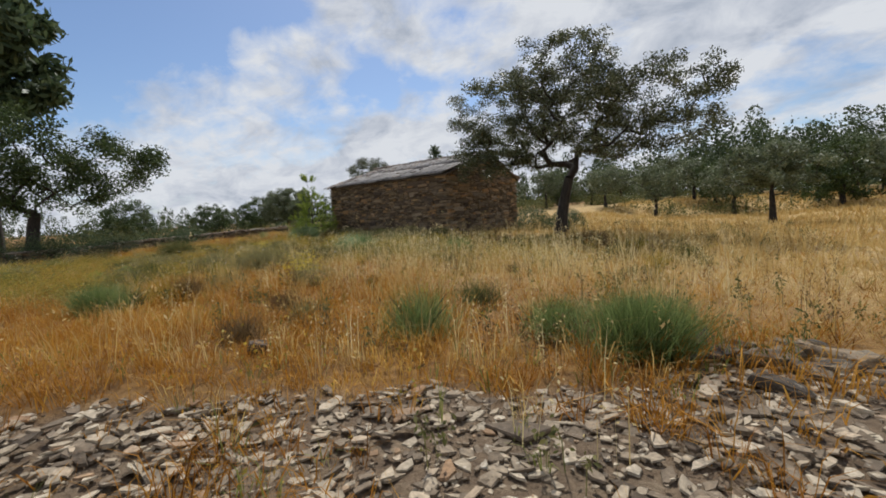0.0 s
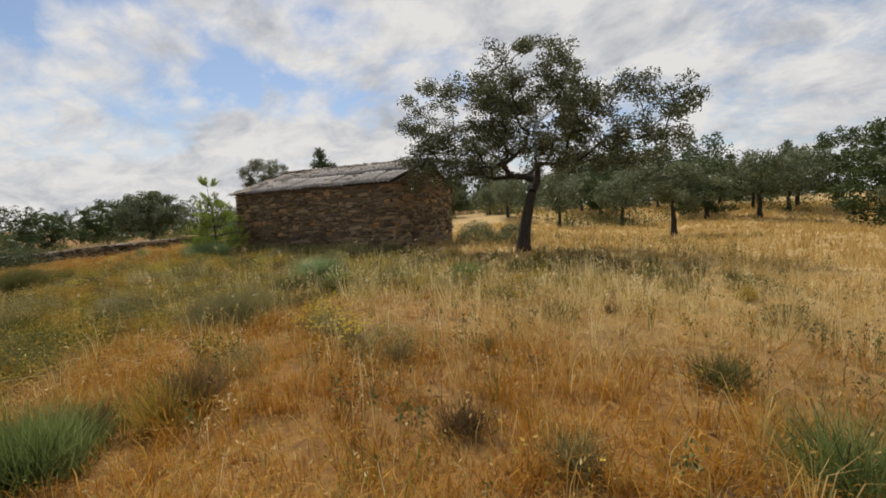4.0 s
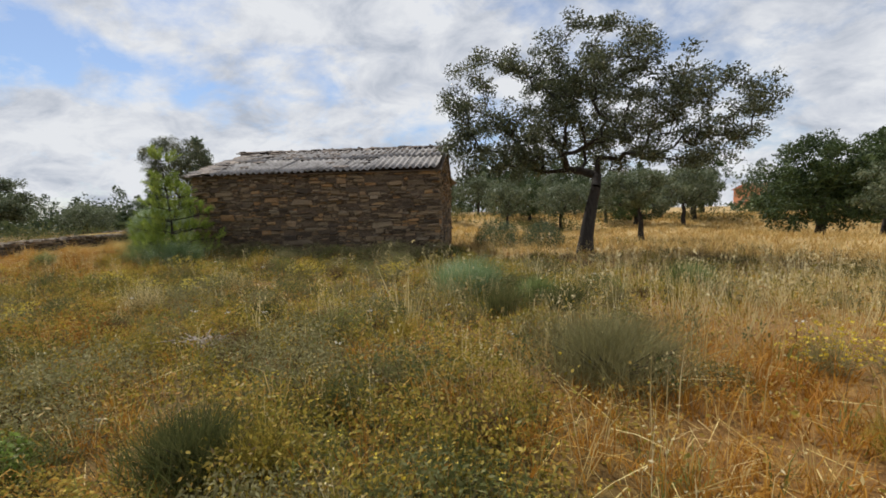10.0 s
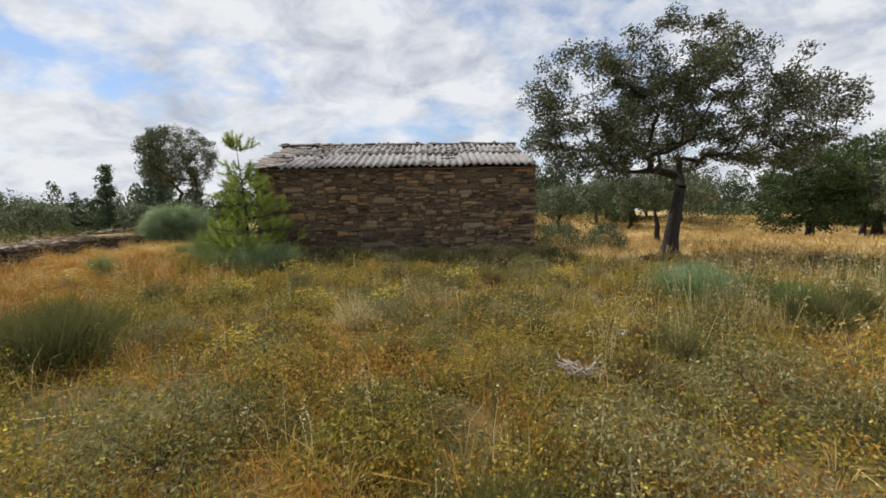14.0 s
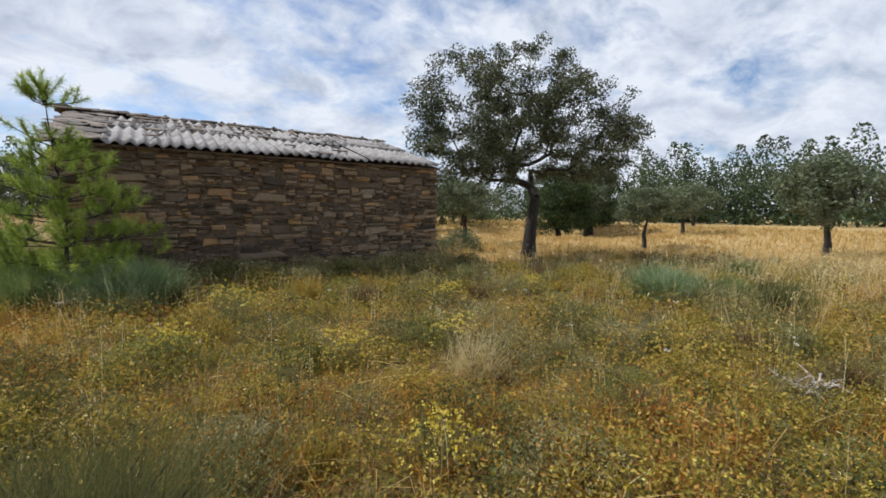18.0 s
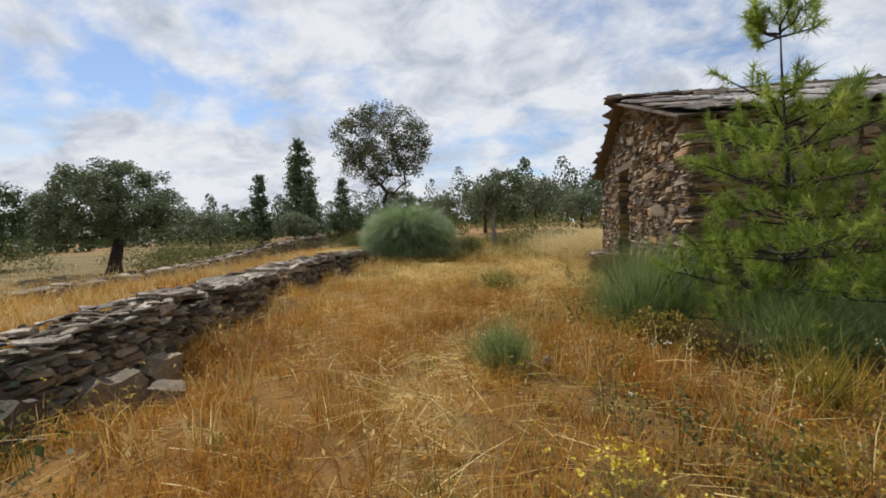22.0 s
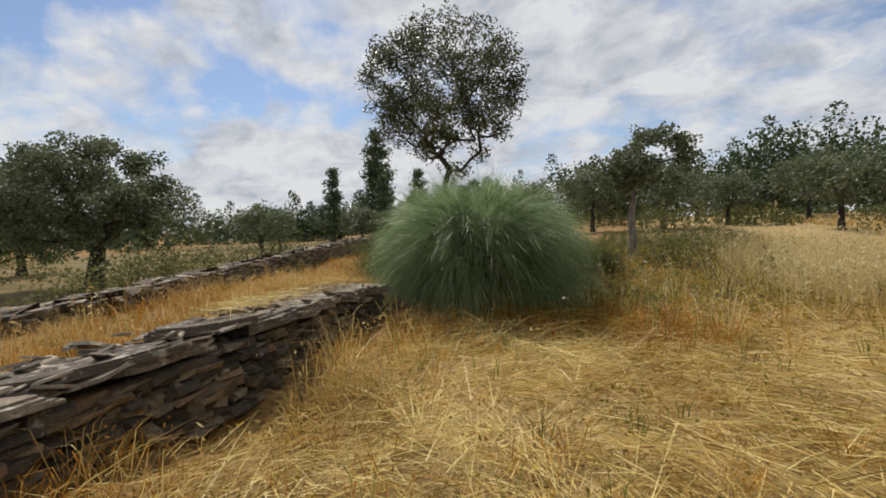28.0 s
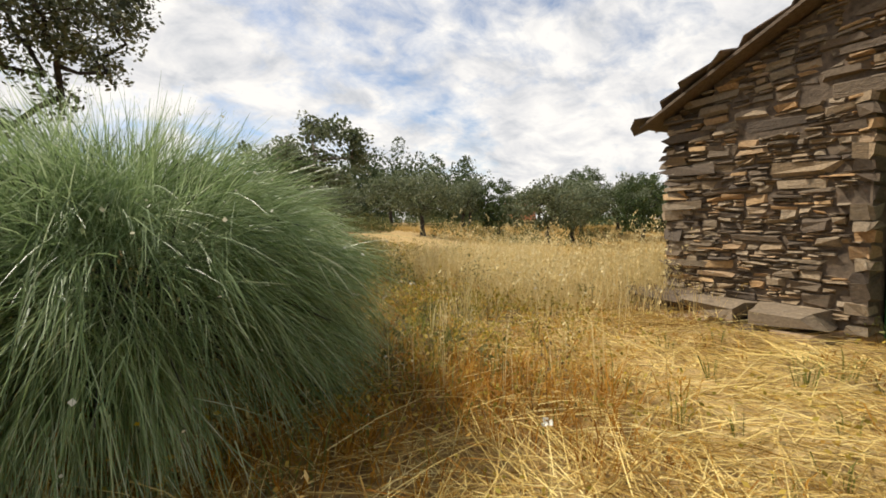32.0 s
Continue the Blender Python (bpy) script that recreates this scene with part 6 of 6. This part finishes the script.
def wall_straw():
    rng = np.random.default_rng(214)
    n = 900
    y = rng.uniform(2.6, 4.5, n)
    a = rng.uniform(0, 6.283, n)
    root = np.stack([-6.58 + rng.normal(0, .11, n), y, 1.01 + rng.uniform(0, .035, n)], 1)
    length = rng.uniform(.06, .24, n)
    v, f, tone = strands(root, np.stack([np.cos(a), np.sin(a), rng.normal(0, .08, n)], 1), length, length * .1, .005, rng, 1)
    tagged(np_part("wall_straw", v, f, straw_blade, None, tone=tone), "loose straw caught on the wall's cap slabs", "straw", kind="stuff")


wall_straw()


def herbs():
    rng = np.random.default_rng(207)
    x, y, d = scatter(rng, (-6, 19, -18, 20), 420, 3.4)
    lump = wob(x, y, 2.3) + .7 * wob(x, y, 5.7)
    keep = rng.random(len(x)) < herb_weight(x, y) * np.clip(.6 + .9 * lump, .14, 1)
    x, y, d, lump = x[keep], y[keep], d[keep], lump[keep]
    tall = rng.uniform(.10, .32, len(x)) * np.clip(.75 + .75 * lump, .3, 1.7)
    base = np.stack([x, y, land(x, y)], 1)
    k = 7
    c = np.repeat(base, k, 0)
    u = rng.random(len(c))
    c[:, 2] += u * np.repeat(tall, k)
    c[:, :2] += rng.normal(0, 1, (len(c), 2)) * (.03 + .06 * u)[:, None]
    s = (.024 + .004 * np.repeat(d, k))[:, None]
    v, f, tone = leaves(c, s, rng, .8, .55)
    tagged(np_part("herbs", v, f, herb_leaf, None, tone=tone), "yellow-green low herbs covering the field", "herbs", kind="stuff")
    pick = rng.random(len(base)) < .05
    c = base[pick] + np.stack([rng.normal(0, .03, pick.sum()), rng.normal(0, .03, pick.sum()), tall[pick] * 1.1], 1)
    c = np.repeat(c, 3, 0) + rng.normal(0, .008, (pick.sum() * 3, 3))
    v, f, tone = leaves(c, .017, rng, .3, .9)
    tagged(np_part("herb_flowers", v, f, petal, None, tone=tone), "tiny yellow flowers of the herbs", "flowers", kind="stuff")
    # sparse white umbels on tall stalks
    n = 120
    x, y = rng.uniform(-5, 14, n), rng.uniform(-13, 9, n)
    ok = free_ground(x, y) & (path_distance(x, y) > 1.2)
    x, y = x[ok], y[ok]
    t = rng.uniform(.35, .7, len(x))
    v, f, tone, tip = blades(x, y, land(x, y), t, np.full(len(x), .005), rng.uniform(0, .15, len(x)), rng)
    tagged(np_part("umbel_stalks", v, f, green_blade, None, tone=tone), "thin stalks of wild carrot", "flowers", kind="stuff")
    c = np.repeat(tip, 10, 0) + rng.normal(0, .018, (len(tip) * 10, 3)) * np.array([1, 1, .25])
    v, f, tone = leaves(c, .016, rng, .2, .9)
    tagged(np_part("umbels", v, f, white_petal, None, tone=tone), "small white flower heads of wild carrot", "flowers", kind="stuff")


herbs()


def weeds():
    """Single dry stalks with seed heads that stand above the grass all over the field."""
    rng = np.random.default_rng(209)
    for name, label, count, tall, material, head, size in [("brown_weeds", "dead brown weed stalks with seed heads", 2600, (.22, .5), brown_twig, 9, .03),
                                                           ("pale_weeds", "bleached seed stalks above the dry grass", 1900, (.3, .65), bleached_blade, 7, .026),
                                                           ("green_weeds", "leggy olive-green weeds in the dry grass", 1500, (.2, .45), scrub_leaf, 14, .04)]:
        x, y = rng.uniform(-5, 21, count), rng.uniform(-14.5, 9, count)
        lump = rng.random(count) < np.clip(.5 + .9 * wob(x, y, 1.4), .05, 1)
        ok = free_ground(x, y) & lump & (zones(x, y)[3] < rng.uniform(.2, 1.3, count)) & (zones(x, y)[2] < .5) & (path_distance(x, y) > 1.5)
        x, y = np.repeat(x[ok], 3), np.repeat(y[ok], 3)
        x, y = x + rng.normal(0, .06, len(x)), y + rng.normal(0, .06, len(x))
        n = len(x)
        t = rng.uniform(*tall, n)
        v, f, tone, tip = blades(x, y, land(x, y) - .02, t, np.full(n, .006), rng.uniform(0, .35, n), rng)
        tagged(np_part(name, v, f, material, None, tone=tone), label, "weeds", kind="stuff")
        root = np.stack([x, y, land(x, y)], 1)
        s = rng.uniform(.45, 1.02, (n * head, 1))
        c = np.repeat(root, head, 0) * (1 - s) + np.repeat(tip, head, 0) * s + rng.normal(0, .022, (n * head, 3))
        v, f, tone = leaves(c, size, rng, 1.2, .45)
        tagged(np_part(name + "_heads", v, f, material, None, tone=tone), "seed heads and small leaves of " + label.split(" with")[0], "weeds", kind="stuff")


weeds()


# ---- loose things ----
def dead_stump():
    rng = np.random.default_rng(301)
    stump = tagged(new("dead_roots"), "bleached uprooted dead broom roots on bare soil", "roots")
    p0, p1 = [], []
    for k in range(26):
        a, l = rng.uniform(0, 6.283), rng.uniform(.12, .42)
        b = np.array([rng.normal(0, .05), rng.normal(0, .05), .06])
        m = b + np.array([math.cos(a) * l * .5, math.sin(a) * l * .5, rng.uniform(.02, .12)])
        e = m + np.array([math.cos(a + rng.normal(0, .5)) * l * .5, math.sin(a + rng.normal(0, .5)) * l * .5, rng.uniform(-.08, .06)])
        p0 += [b, m]
        p1 += [m, e]
        v, f = tubes([b, m], [m, e], [.011, .008], [.008, .003], 5)
        np_part("root", v, f, dead_wood, stump)
    put(stump, 6.3, -9.25, 0, 1, height(6.3, -9.25))


dead_stump()
loose = slab_meshes("field_stone", 5, rubble_stone, 303)
for i, (x, y, s) in enumerate([(2.0, -7.3, .16), (-2.1, -2.75, .13), (-.3, -4.6, .14), (.2, -4.2, .1), (6.6, -11.1, .12), (-6.05, 4.5, .3), (-2.0, -4.9, .1), (9.7, -6.9, .12), (16.82, -13.7, .17)]):
    ob = new("field_stone", loose[i % 5])
    ob.matrix_basis = Matrix.Translation((x, y, height(x, y) + .04 * s / .15)) @ Euler((.2, .1, i)).to_matrix().to_4x4() @ Matrix.Diagonal((s * 1.3, s, s * .55, 1))
    tagged(ob, "pale loose stone lying in the grass", "stone", "loose stones")


def farmhouse():
    house = tagged(new("farmhouse"), "small orange farmhouse with a tiled roof behind distant trees", "house")
    part("wall", box_bm((-5, -4, -1), (5, 4, 5.2), 0, .02), render_wall, house)
    part("roof", prism_bm([(-4.6, 5.1), (4.6, 5.1), (0, 7.0)], -5.5, 5.5, 0), clay_tile, house)
    for k in range(3):
        w = part("window", box_bm((-3.6 + 2.9 * k, -4.06, 2.2), (-2.5 + 2.9 * k, -4.0, 3.6), 0, .01), old_wood, house)
        part("sill", box_bm((-3.7 + 2.9 * k, -4.16, 2.1), (-2.4 + 2.9 * k, -4.02, 2.2), 0, .01), dry_stone, w)
    put(house, 114, 155, 20, 1.25, 1.0)


farmhouse()
